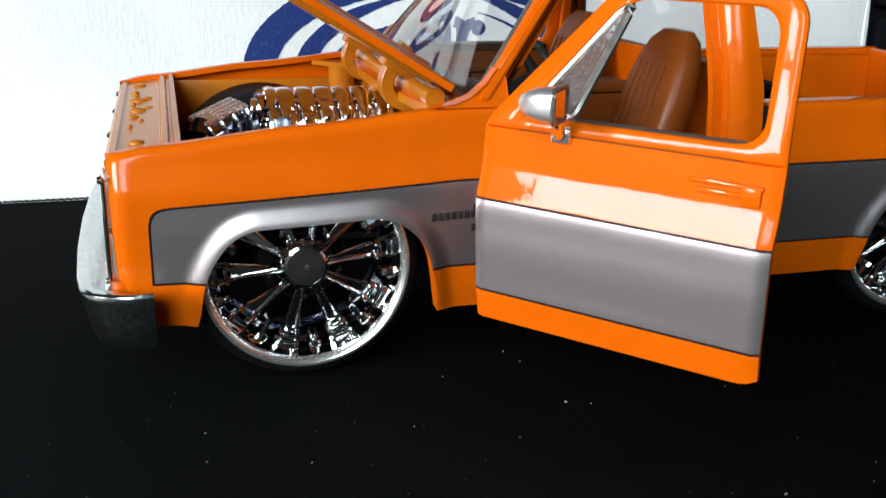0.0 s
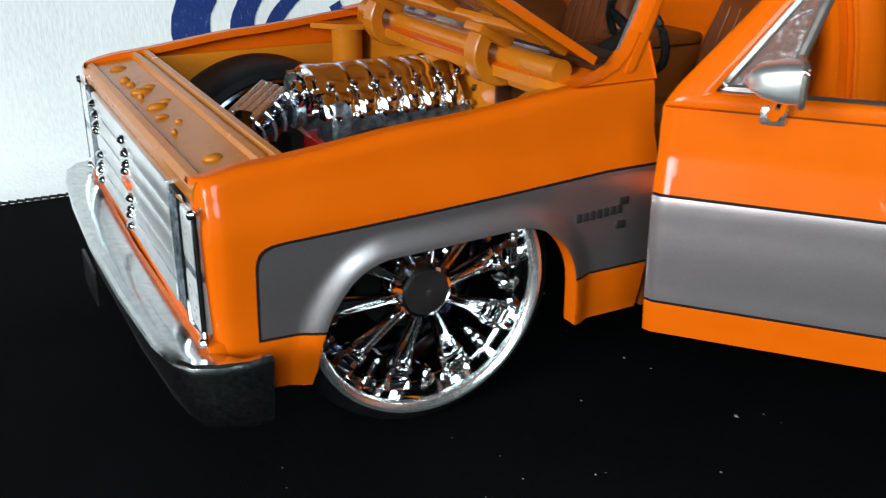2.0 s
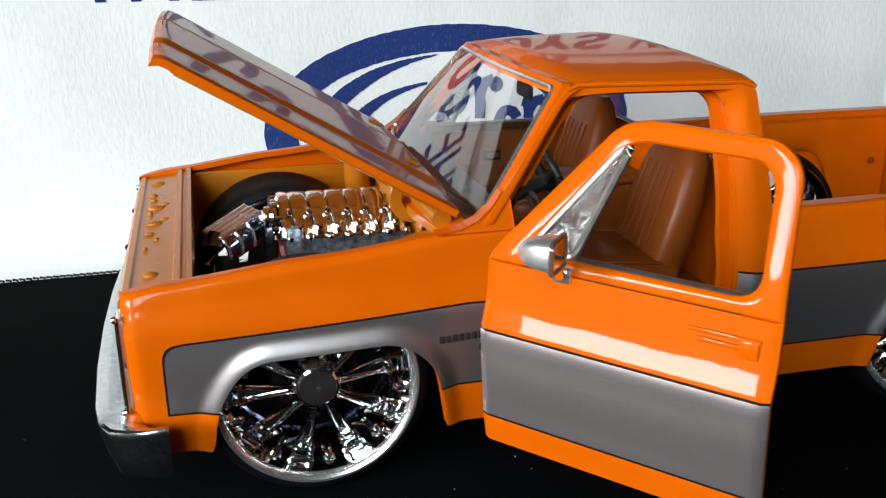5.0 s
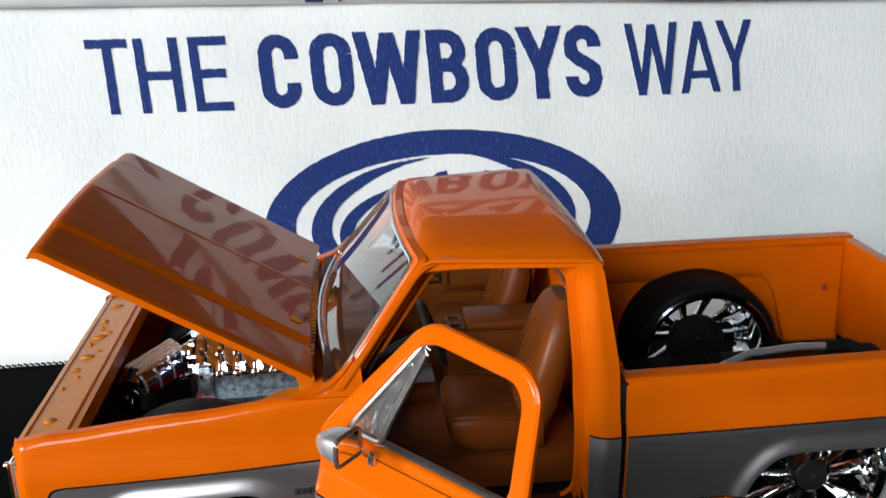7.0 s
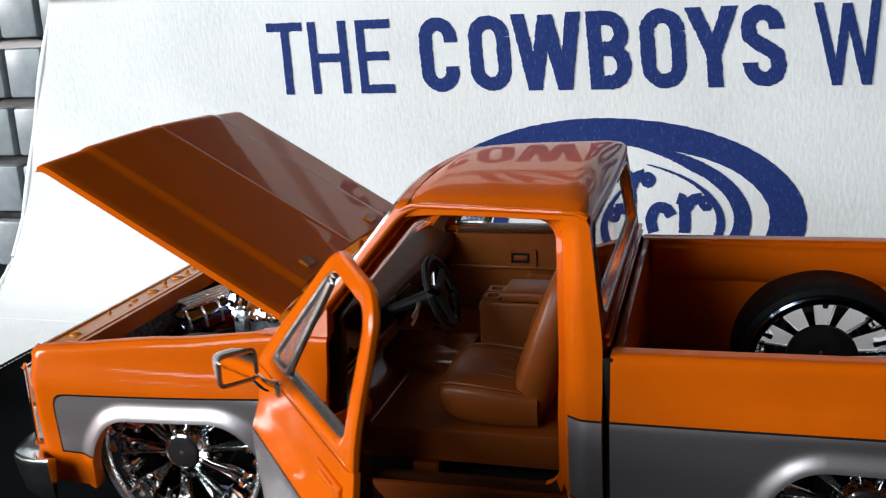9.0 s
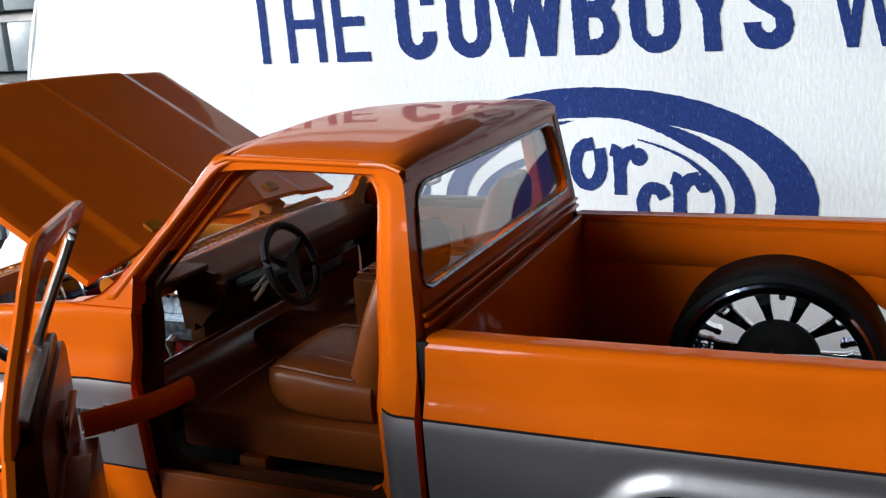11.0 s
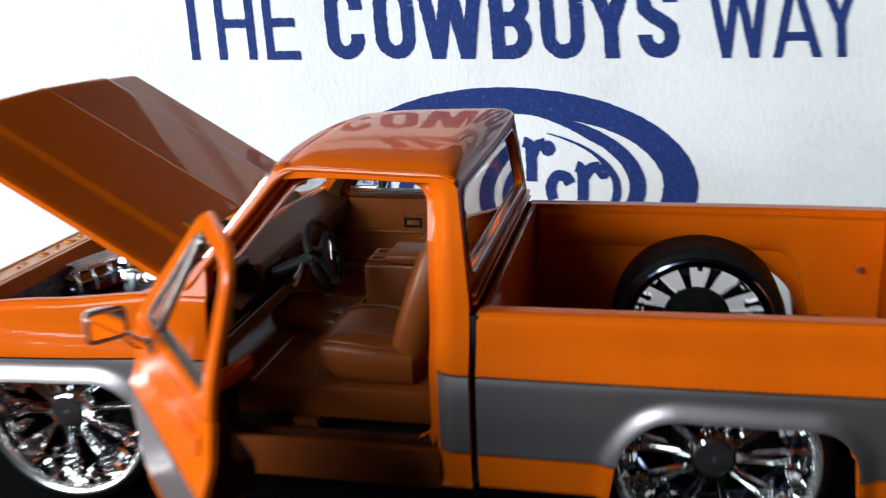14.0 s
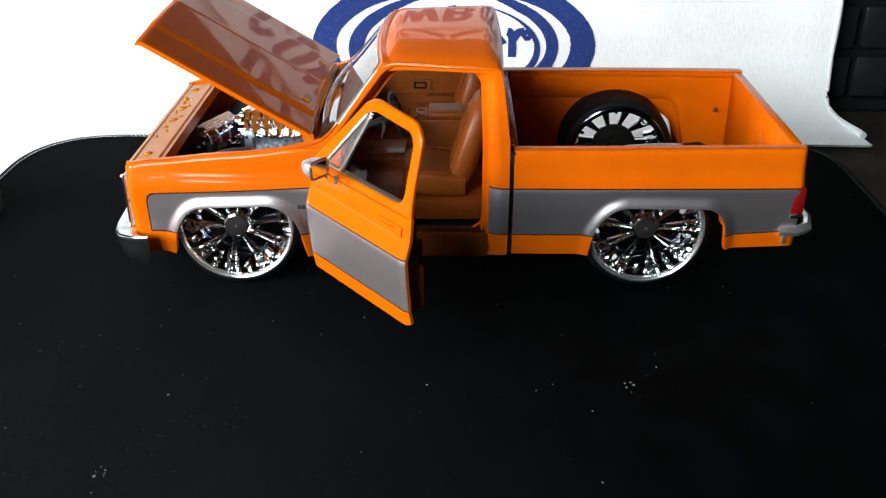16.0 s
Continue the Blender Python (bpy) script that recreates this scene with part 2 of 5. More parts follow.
def box(bm, x0, x1, y0, y1, z0, z1, bevel=0.0, m=None, seg=2):
    made = bmesh.ops.create_cube(bm, size=1.0)["verts"]
    for v in made:
        v.co = Vector(((x0 + x1) / 2 + v.co.x * (x1 - x0), (y0 + y1) / 2 + v.co.y * (y1 - y0), (z0 + z1) / 2 + v.co.z * (z1 - z0)))
    if bevel:
        edges = list({e for v in made for e in v.link_edges})
        made = list({v for f in bmesh.ops.bevel(bm, geom=edges, offset=bevel, segments=seg, affect="EDGES", profile=0.5)["faces"] for v in f.verts} | {v for v in made if v.is_valid})
    if m is not None:
        for v in made:
            v.co = m @ v.co
    return made


def prism(bm, poly, d0, d1, axis="y"):
    """A polygon extruded from d0 to d1 along an axis; the polygon is given in the two other axes in order."""
    def at(p, d):
        return {"y": (p[0], d, p[1]), "z": (p[0], p[1], d), "x": (d, p[0], p[1])}[axis]
    a = [bm.verts.new(at(p, d0)) for p in poly]
    b = [bm.verts.new(at(p, d1)) for p in poly]
    n = len(poly)
    for i in range(n):
        bm.faces.new((a[i], a[(i + 1) % n], b[(i + 1) % n], b[i]))
    bm.faces.new(a)
    bm.faces.new(b)
    return a + b


def rings(bm, loops, closed=False, caps=True, m=None):
    """Skin of rings of points with one count each."""
    vs = [[bm.verts.new(m @ Vector(p) if m is not None else p) for p in loop] for loop in loops]
    n = len(loops[0])
    for i in range(len(vs) - (0 if closed else 1)):
        a, b = vs[i], vs[(i + 1) % len(vs)]
        for j in range(n):
            bm.faces.new((a[j], a[(j + 1) % n], b[(j + 1) % n], b[j]))
    if caps and not closed:
        bm.faces.new(vs[0])
        bm.faces.new(vs[-1])
    return vs


def tube(bm, pts, r, n=8, closed=False, flat=1.0):
    """A round or flattened bar along points; r may be a list."""
    pts = [Vector(p) for p in pts]
    loops = []
    k = len(pts)
    for i, p in enumerate(pts):
        a, b = pts[(i - 1) % k if closed else max(i - 1, 0)], pts[(i + 1) % k if closed else min(i + 1, k - 1)]
        d = (b - a).normalized()
        up = Vector((0, 0, 1)) if abs(d.z) < 0.9 else Vector((0, 1, 0))
        s = d.cross(up).normalized()
        u = s.cross(d)
        rr = r[i] if isinstance(r, (list, tuple)) else r
        loops.append([p + s * math.cos(q) * rr + u * math.sin(q) * rr * flat for q in [2 * math.pi * j / n for j in range(n)]])
    return rings(bm, loops, closed)


def lathe(bm, prof, n=48, m=None, closed=False):
    """Profile (radius, depth) turned about the y axis."""
    loops = [[(r * math.cos(2 * math.pi * j / n), d, r * math.sin(2 * math.pi * j / n)) for j in range(n)] for r, d in prof]
    return rings(bm, loops, closed=closed, caps=not closed, m=m)


def skin(bm, outer, inner, inner_index=1, edge_index=None):
    """A closed shell from two grids of points of equal shape."""
    def grid(pts, idx):
        v = [[bm.verts.new(p) for p in row] for row in pts]
        for i in range(len(v) - 1):
            for j in range(len(v[0]) - 1):
                bm.faces.new((v[i][j], v[i + 1][j], v[i + 1][j + 1], v[i][j + 1])).material_index = idx
        return v
    a, b = grid(outer, 0), grid(inner, inner_index)
    edge = [(i, 0) for i in range(len(a))] + [(len(a) - 1, j) for j in range(1, len(a[0]))]
    edge += [(i, len(a[0]) - 1) for i in range(len(a) - 2, -1, -1)] + [(0, j) for j in range(len(a[0]) - 2, 0, -1)]
    for k in range(len(edge)):
        (i, j), (p, q) = edge[k], edge[(k + 1) % len(edge)]
        bm.faces.new((a[i][j], a[p][q], b[p][q], b[i][j])).material_index = inner_index if edge_index is None else edge_index


def resample(poly, n, closed=True):
    pts = [Vector(p) for p in poly] + ([Vector(poly[0])] if closed else [])
    seg = [(pts[i + 1] - pts[i]).length for i in range(len(pts) - 1)]
    total, out = sum(seg), []
    for k in range(n):
        s = total * k / (n if closed else n - 1)
        i = 0
        while i < len(seg) - 1 and s > seg[i]:
            s -= seg[i]
            i += 1
        out.append(pts[i].lerp(pts[i + 1], min(1.0, s / seg[i])))
    return out


def rounded(poly, r, seg=4):
    """Round the corners of a polygon; r is one radius or one for each corner."""
    out, n = [], len(poly)
    for i in range(n):
        a, b, c = Vector(poly[i - 1]), Vector(poly[i]), Vector(poly[(i + 1) % n])
        rr = r[i] if isinstance(r, (list, tuple)) else r
        if rr <= 0:
            out.append(tuple(b))
            continue
        u, w = (a - b), (c - b)
        k = min(rr, u.length * 0.48, w.length * 0.48)
        p, q = b + u.normalized() * k, b + w.normalized() * k
        for s in range(seg + 1):
            t = s / seg
            out.append(tuple(p * (1 - t) ** 2 + b * 2 * t * (1 - t) + q * t * t))
    return out


def ring_panel(bm, outer, inner, place, thick, steps=6, n=96, roll=0.0, lip=0.0):
    """A frame between two outlines of equal point count; place(a, b, depth) gives the point in space; roll sinks the inner edge, lip both edges."""
    grid_o, grid_i = [], []
    for k in range(n):
        j = k % n
        row_o, row_i = [], []
        for s in range(steps + 1):
            p = Vector(outer[j]).lerp(Vector(inner[j]), s / steps)
            sunk = roll * max(0.0, (s / steps - 0.4) / 0.6) ** 2 + lip * (2 * s / steps - 1) ** 6
            row_o.append(place(p[0], p[1], sunk))
            row_i.append(place(p[0], p[1], thick + sunk * (1 if roll else -1)))
        grid_o.append(row_o)
        grid_i.append(row_i)
    a = [[bm.verts.new(p) for p in row] for row in grid_o]
    b = [[bm.verts.new(p) for p in row] for row in grid_i]
    for i in range(n):
        k = (i + 1) % n
        for s in range(steps):
            bm.faces.new((a[i][s], a[k][s], a[k][s + 1], a[i][s + 1])).material_index = 0
            bm.faces.new((b[i][s], b[k][s], b[k][s + 1], b[i][s + 1])).material_index = 1
        bm.faces.new((a[i][0], a[k][0], b[k][0], b[i][0])).material_index = 1
        bm.faces.new((a[i][steps], a[k][steps], b[k][steps], b[i][steps])).material_index = 1


def outline(poly, radii, seg=5, fill=6):
    """A rounded outline with a point count that depends on the corner count alone."""
    pts = rounded(poly, [max(0.05, r) for r in radii], seg)
    out, n = [], len(poly)
    for i in range(n):
        block = pts[i * (seg + 1):(i + 1) * (seg + 1)]
        out += [Vector(p) for p in block]
        a, b = Vector(block[-1]), Vector(pts[((i + 1) % n) * (seg + 1)])
        out += [a.lerp(b, k / fill) for k in range(1, fill)]
    return out


def lerp_table(table, x):
    for (a, b), (c, d) in zip(table, table[1:]):
        if x <= c:
            t = max(0.0, min(1.0, (x - a) / (c - a)))
            t = t * t * (3 - 2 * t) * 0.5 + t * 0.5
            return b + (d - b) * t
    return table[-1][1]


# ---- setting ----
def structure(name, bm, material, label, category):
    return tagged(part(name, bm, material, None, smooth=False), label, category, kind="structure")


bm = bmesh.new(); box(bm, -1300, 2000, 1200, 1260, -760, 1740)
structure("wall_north", bm, plaster, "plain dark plaster wall behind the desk", "wall")
bm = bmesh.new(); box(bm, 2000, 2060, -960, 1260, -760, 1740)
structure("wall_east", bm, plaster, "plain dark plaster side wall of the room", "wall")
bm = bmesh.new()
for y0, y1, z0, z1 in ((-960, -890, -760, 1740), (-330, 1260, -760, 1740), (-890, -330, -760, 200), (-890, -330, 680, 1740)):
    box(bm, -1360, -1300, y0, y1, z0, z1)
structure("wall_west", bm, plaster, "plain dark plaster wall with a low window opening", "wall")
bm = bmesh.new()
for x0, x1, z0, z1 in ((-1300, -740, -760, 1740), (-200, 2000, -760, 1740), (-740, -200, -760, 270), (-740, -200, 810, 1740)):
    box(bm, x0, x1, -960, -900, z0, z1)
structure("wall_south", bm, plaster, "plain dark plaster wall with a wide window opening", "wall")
bm = bmesh.new(); box(bm, -1360, 2060, -960, 1260, 1740, 1780)
structure("ceiling", bm, plaster, "plain ceiling of the room", "ceiling")
bm = bmesh.new(); box(bm, -1360, 2060, -960, 1260, -800, -760)
structure("floor", bm, carpet, "dark carpeted floor", "floor")

table = root("desk", 0, 0, -6, "dark matt wooden desk under the cloth and the pad", "desk")
bm = bmesh.new(); box(bm, -600, 700, -330, 500, -25, 0, 2)
part("desktop", bm, desk, table, smooth=False)
for lx in (-570, 640):
    for ly in (-300, 440):
        bm = bmesh.new(); box(bm, lx, lx + 40, ly, ly + 40, -754, -25)
        part("leg", bm, satin, table, smooth=False)

# pad with rounded corners and a stitched rim
pad = root("mouse_pad", 0, 0, 0, "black cloth mouse pad with rounded stitched edge, dusty", "mouse pad")
PAD = rounded([(-110, -240), (221, -240), (221, 86.5), (-110, 86.5)], 36, 10)
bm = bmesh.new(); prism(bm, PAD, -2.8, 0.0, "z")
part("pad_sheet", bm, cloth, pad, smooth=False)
bm = bmesh.new()
stitches = resample(PAD, 700)
for i, p in enumerate(stitches):
    q = stitches[(i + 1) % len(stitches)]
    d = (q - p).normalized()
    w = Vector((-d.y, d.x))
    a, b = p - w * 0.3 , p.lerp(q, 0.75) - w * 0.3
    tube(bm, [(*(a + w * 0.9), -0.3), (*(a + w * 0.1), 0.28), (*(b - w * 0.8), 0.25), (*(b - w * 1.4), -0.2)], 0.35, 4)
part("stitched_rim", bm, black, pad)


# ---- towel ----
def towel_y(x, z):
    base = lerp_table([(-3, 88), (-1.5, 101), (3, 109), (12, 114), (28, 116.7), (110, 117.6), (170, 119)], z)
    return base + 0.5 * math.sin(x * 0.035 + z * 0.02) * max(0.0, min(1.0, z / 40)) + 0.35 * math.sin(x * 0.09 + 1.3 + z * 0.05) + 1.1 * math.exp(-((x - 190 + 0.5 * (z - 90)) / 26) ** 2) * max(0.0, min(1.0, (z - 30) / 40)) - 0.8 * math.exp(-((z - 84 - 0.12 * x) / 5) ** 2) * max(0.0, min(1.0, (x - 150) / 40))


def towel_sheet(bm, y_of, x0, x1, zs, thick=1.6, nx=90):
    outer, inner = [], []
    for i in range(nx + 1):
        row_o, row_i = [], []
        for z in zs:
            l, r = x0(z), x1(z)
            x = l + (r - l) * i / nx
            y = y_of(x, z)
            row_o.append((x, y, z))
            row_i.append((x, y + thick, z - (thick if z < 6 else 0)))
        outer.append(row_o)
        inner.append(row_i)
    skin(bm, outer, inner, 0)


towel = root("towel", 0, 120, 0, "white terry towel with blue lettering and oval print, draped", "towel")
bm = bmesh.new()
zs = [-2.9, -2.6, -2.2, -1.6, -0.8, 0.4, 2, 4, 6.5, 9.5, 13, 17, 22, 28] + [28 + 3.4 * k for k in range(1, 27)]
towel_sheet(bm, towel_y, lambda z: -146 - 0.33 * (68 - z), lambda z: 232 + 14 * max(0, (8 - z) / 11) ** 2, zs)
cloth_ob = part("cloth", bm, terry, towel)
cloth_ob.matrix_world = Matrix.Identity(4)
bm = bmesh.new()
fold_low = lambda x: 109.0 - 0.0205 * (x + 96)
fold_y = lambda x, z: 111.5 + 0.8 * math.sin(x * 0.02 + 1) + 4.0 * max(0.0, 1 - (z - fold_low(x)) / 3.5) ** 2 + 0.03 * (z - fold_low(x)) + 9.0 * max(0.0, (z - fold_low(x) - 12.5) / 3.5) ** 2
outer, inner = [], []
for i in range(91):
    x = -150 + 388 * i / 90
    zz = [fold_low(x) + d for d in (0, 0.15, 0.5, 1.0, 1.7, 2.5, 3.5, 5)] + [fold_low(x) + d for d in (7, 9, 11, 12.5, 13.5, 14.5, 15.2, 16)]
    outer.append([(x, fold_y(x, z), z) for z in zz])
    inner.append([(x, fold_y(x, z) + 2.2, z) for z in zz])
skin(bm, outer, inner, 0)
fold = part("folded_flap", bm, terry, towel)
for ob in (cloth_ob, fold):
    ob.matrix_basis = Matrix.Translation((0, -0.120, 0))


for edge in (lambda z: -146 - 0.33 * (68 - z), lambda z: 232 + 14 * max(0, (8 - z) / 11) ** 2):
    bm = bmesh.new()
    tube(bm, [(edge(z), towel_y(edge(z), z) + 0.6 + (0.6 if z > 0 else 0), z + (0.9 if z < 0 else 0)) for z in zs[2:]], [1.5 + 0.3 * math.sin(z * 1.7) for z in zs[2:]], 10)
    hem = part("hem", bm, terry, towel, "thick rolled hem")
    hem.matrix_basis = Matrix.Translation((0, -0.120, 0))


# the towel runs on flat over the desk, under the rounded corner of the pad
bm = bmesh.new()
prism(bm, rounded([(-172, -95), (-40, -95), (-40, 91), (-168, 91)], [8, 8, 2, 2], 5), -5.9, -3.05, "z")
flat = part("flat_cloth", bm, terry, towel)
flat.matrix_basis = Matrix.Translation((0, -0.120, 0))


def on_towel(bm, lift=0.22, y_of=towel_y):
    for v in bm.verts:
        v.co.y = y_of(v.co.x, v.co.z) - lift
    return bm


def printed(name, bm, label=""):
    ob = part(name, bm, blue, towel, label, smooth=False)
    ob.matrix_basis = Matrix.Translation((0, -0.120, 0))
    return ob


def arc(cx, cz, a, b, t0, t1, n=12):
    return [(cx + a * math.cos(radians(t0 + (t1 - t0) * k / n)), cz + b * math.sin(radians(t0 + (t1 - t0) * k / n))) for k in range(n + 1)]


def strokes(ch, w, h, t):
    """Centre lines of a condensed capital of width w, height h and stroke t."""
    l, r, b, u, m = t / 2, w - t / 2, t / 2, h - t / 2, w / 2
    rx, rz = (w - t) / 2, (w - t) / 2 * 1.05
    if ch == "T":
        return [[(0, u), (w, u)], [(m, u), (m, 0)]]
    if ch == "H":
        return [[(l, 0), (l, h)], [(r, 0), (r, h)], [(l, h * 0.5), (r, h * 0.5)]]
    if ch == "E":
        return [[(l, 0), (l, h)], [(l, u), (w, u)], [(l, b), (w, b)], [(l, h * 0.51), (w * 0.9, h * 0.51)]]
    if ch == "O":
        return [arc(m, u - rz, rx, rz, 0, 180) + arc(m, b + rz, rx, rz, 180, 360) + [(r, u - rz)]]
    if ch == "C":
        return [[(r, h * 0.66)] + arc(m, u - rz, rx, rz, 0, 180) + arc(m, b + rz, rx, rz, 180, 360) + [(r, h * 0.34)]]
    if ch == "S":
        return [[(r, h * 0.7)] + arc(m, u - rz, rx, rz, 0, 180) + [(l + 0.2, h * 0.62), (m - rx * 0.4, h * 0.54), (m + rx * 0.4, h * 0.46), (r - 0.2, h * 0.38)] + arc(m, b + rz, rx, rz, 0, -180) + [(l, h * 0.3)]]
    if ch == "B":
        q = h * 0.52
        return [[(l, 0), (l, h)], [(l, u), (m, u)] + arc(m, (u + q) / 2, rx * 0.92, (u - q) / 2, 90, -90) + [(l, q)], [(l, q), (m, q)] + arc(m, (b + q) / 2, rx, (q - b) / 2, 90, -90) + [(l, b)]]
    if ch == "W":
        return [[(l * 0.8, h), (w * 0.27, 0)], [(w * 0.27, 0), (m, h * 0.98)], [(m, h * 0.98), (w * 0.73, 0)], [(w * 0.73, 0), (w - l * 0.8, h)]]
    if ch == "A":
        return [[(l * 0.8, 0), (m, h)], [(m, h), (w - l * 0.8, 0)], [(w * 0.2, h * 0.26), (w * 0.8, h * 0.26)]]
    if ch == "Y":
        return [[(l * 0.8, h), (m, h * 0.42)], [(w - l * 0.8, h), (m, h * 0.42)], [(m, h * 0.46), (m, 0)]]


weave = random.Random(21)


def ribbon(bm, pts, t, lift, level):
    """A flat stroke of width t; level: ends cut along the line of writing for slanted bars."""
    pts = [Vector(p) for p in pts]
    rows = []
    span = sum((b - a).length for a, b in zip(pts, pts[1:]))
    pts = resample(pts, max(len(pts), int(span / 0.6)), closed=False)
    for i, p in enumerate(pts):
        d = (pts[min(i + 1, len(pts) - 1)] - pts[max(i - 1, 0)]).normalized()
        nrm = Vector((1.0, 0)) * (t / 2 / max(0.3, abs(d.y))) if level else Vector((-d.y, d.x)) * t / 2
        rows.append([bm.verts.new((q.x, lift, q.y)) for q in (p - nrm * weave.uniform(0.92, 1.08), p + nrm * weave.uniform(0.92, 1.08))])
    for a, b in zip(rows, rows[1:]):
        bm.faces.new((a[0], b[0], b[1], a[1]))


def letter(ch, x0, x1, z0, z1, t):
    bm = bmesh.new()
    for k, line_ in enumerate(strokes(ch, x1 - x0, z1 - z0, t)):
        slanted = ch in "WAY" and len(line_) == 2 and abs(line_[0][0] - line_[1][0]) > 0.1 and abs(line_[0][1] - line_[1][1]) > 0.1
        ribbon(bm, line_, t, 0.05 * k, slanted)
    for v in bm.verts:
        z = z0 + v.co.z
        x = x0 + v.co.x + (z1 - z) * (0.03 + 0.09 * (x0 + 49) / 220)
        v.co = Vector((x, towel_y(x, z) - 0.2 - v.co.y, z))
    printed("letter_" + ch.lower(), bm)


LETTERS = [("T", -48.9, -35.8), ("H", -33.8, -20.0), ("E", -16.6, -4.6), ("C", 5.0, 17.8), ("O", 21.6, 35.2), ("W", 36.6, 57.8), ("B", 60.0, 73.0),
           ("O", 76.0, 89.6), ("Y", 90.4, 104.8), ("S", 105.8, 118.2), ("W", 127.0, 144.8), ("A", 145.6, 159.2), ("Y", 159.0, 171.2)]
for i, (ch, a, b) in enumerate(LETTERS):
    drop = -0.9 * (a + 49) / 220
    bold = 3 <= i <= 9
    letter(ch, a, b, 73.5 + drop, 97.6 + drop, 4.4 if bold else 2.9 if i < 3 else 2.6)


def oval(cx, cz, a, b, w, start=0.0, end=360.0, n=220, skew=0.0):
    """A printed band along an ellipse, its width running from w[0] to w[-1]."""
    bm = bmesh.new()
    closed = end - start >= 360
    pts = []
    for k in range(n if closed else n + 1):
        t = radians(start + (end - start) * k / n)
        f = k / n
        s = f * (len(w) - 1)
        i = min(int(s), len(w) - 2)
        ww = w[i] + (w[i + 1] - w[i]) * (s - i)
        fray = [weave.uniform(-0.14, 0.14) for _ in range(2)]
        pts.append([(cx + (a - d * ww + q) * math.cos(t) + skew * math.sin(t), 0, cz + (b - d * ww + q) * math.sin(t)) for d, q in zip((0.0, 1.0), fray)])
    v = [[bm.verts.new(p) for p in row] for row in pts]
    for k in range(len(v) if closed else len(v) - 1):
        p, q = v[k], v[(k + 1) % len(v)]
        bm.faces.new((p[0], q[0], q[1], p[1]))
    on_towel(bm)
    return bm


CX, CZ = 65.4, 31.0
printed("oval_band", oval(CX, CZ, 62.3, 33.0, [11, 8.5, 8.6, 9, 10.5, 10, 9, 10, 11]))
printed("inner_band", oval(CX, CZ, 46.0, 25.4, [6.5, 5.5, 5.0, 4.0, 0.2], -45, 84))
printed("inner_band", oval(CX - 1, CZ - 1, 45.5, 24.6, [0.2, 4.6, 6.8, 7.4, 6.0], 95, 250))
printed("thin_line", oval(CX - 0.5, CZ - 1, 38.6, 20.8, [3.4, 3.0, 2.4, 1.2, 0.4], -45, 68))
printed("inner_band", oval(CX - 3, CZ - 3, 34, 18, [0.8, 4.0, 5.6, 5.0], 100, 235))
# script inside the oval: plain curls with ball ends
SCRIPT = [[(66.5, 48), (62, 47), (60.4, 41), (63, 35.5), (67, 36), (69, 41), (68, 46.5)], [(71.4, 46.2), (73.8, 45.6), (74.2, 40), (74.2, 33)], [(74.2, 41.5), (75.6, 45.2), (78.6, 46)],
          [(87, 32.5), (85.5, 35.2), (82, 35.4), (80.2, 31), (81.5, 27)], [(88.8, 38.4), (90.8, 37.8), (91.2, 33), (91.2, 27)], [(91.2, 34.5), (93, 37.8), (96.4, 38.4)], [(50, 36), (53, 30), (57, 33)]]
for cx, cz in ((79.6, 44.2), (97.6, 36.8)):
    printed("script_ball", oval(cx, cz, 2.4, 2.6, [2.2, 2.2], n=24))
for pts in SCRIPT:
    bm = bmesh.new()
    fine = [Vector(p) for p in pts]
    for _ in range(2):
        fine = [fine[0]] + [q for a, b in zip(fine, fine[1:]) for q in (a.lerp(b, 0.25), a.lerp(b, 0.75))] + [fine[-1]]
    ribbon(bm, fine, 3.6, 0.0, False)
    on_towel(bm)
    printed("script_stroke", bm)

# blue print on the flap: the upper half of a round emblem with a star point, cut off by the fold
EMX, EMZ = 62.0, 96.5


def on_flap(bm):
    for v in bm.verts:
        v.co.y = fold_y(v.co.x, v.co.z) - 0.25
    return bm


def strip(bm, lower, upper):
    """A band of quads between two lines of equal point count."""
    a = [bm.verts.new((p[0], 0, p[1])) for p in lower]
    b = [bm.verts.new((p[0], 0, p[1])) for p in upper]
    for i in range(len(a) - 1):
        bm.faces.new((a[i], a[i + 1], b[i + 1], b[i]))


def along(line_, n):
    return [tuple(p) for p in resample(line_, n, closed=False)]


def above_fold(points):
    return [(x, min(max(z, fold_low(x) + 0.5), fold_low(x) + 15.0)) for x, z in points]


bm = bmesh.new()
strip(bm, above_fold(arc(EMX, EMZ, 36.0, 36.0, 163, 17, 80)), above_fold(arc(EMX, EMZ, 41.6, 41.6, 165, 15, 80)))
printed("emblem_ring", on_flap(bm))
star = lambda z0, apex, half: along([(EMX - half, z0), (EMX - half * 0.62, z0 + (apex - z0) * 0.30), (EMX, apex), (EMX + half * 0.62, z0 + (apex - z0) * 0.30), (EMX + half, z0)], 61)
bm = bmesh.new()
strip(bm, above_fold(star(107.0, 124.0, 29.6)), above_fold(arc(EMX, EMZ, 31.4, 31.4, 160, 20, 60)))
printed("emblem_field", on_flap(bm))
bm = bmesh.new()
strip(bm, above_fold(star(107.4, 113.2, 13.6)), above_fold(star(107.4, 120.2, 18.6)))
printed("star_point", on_flap(bm))

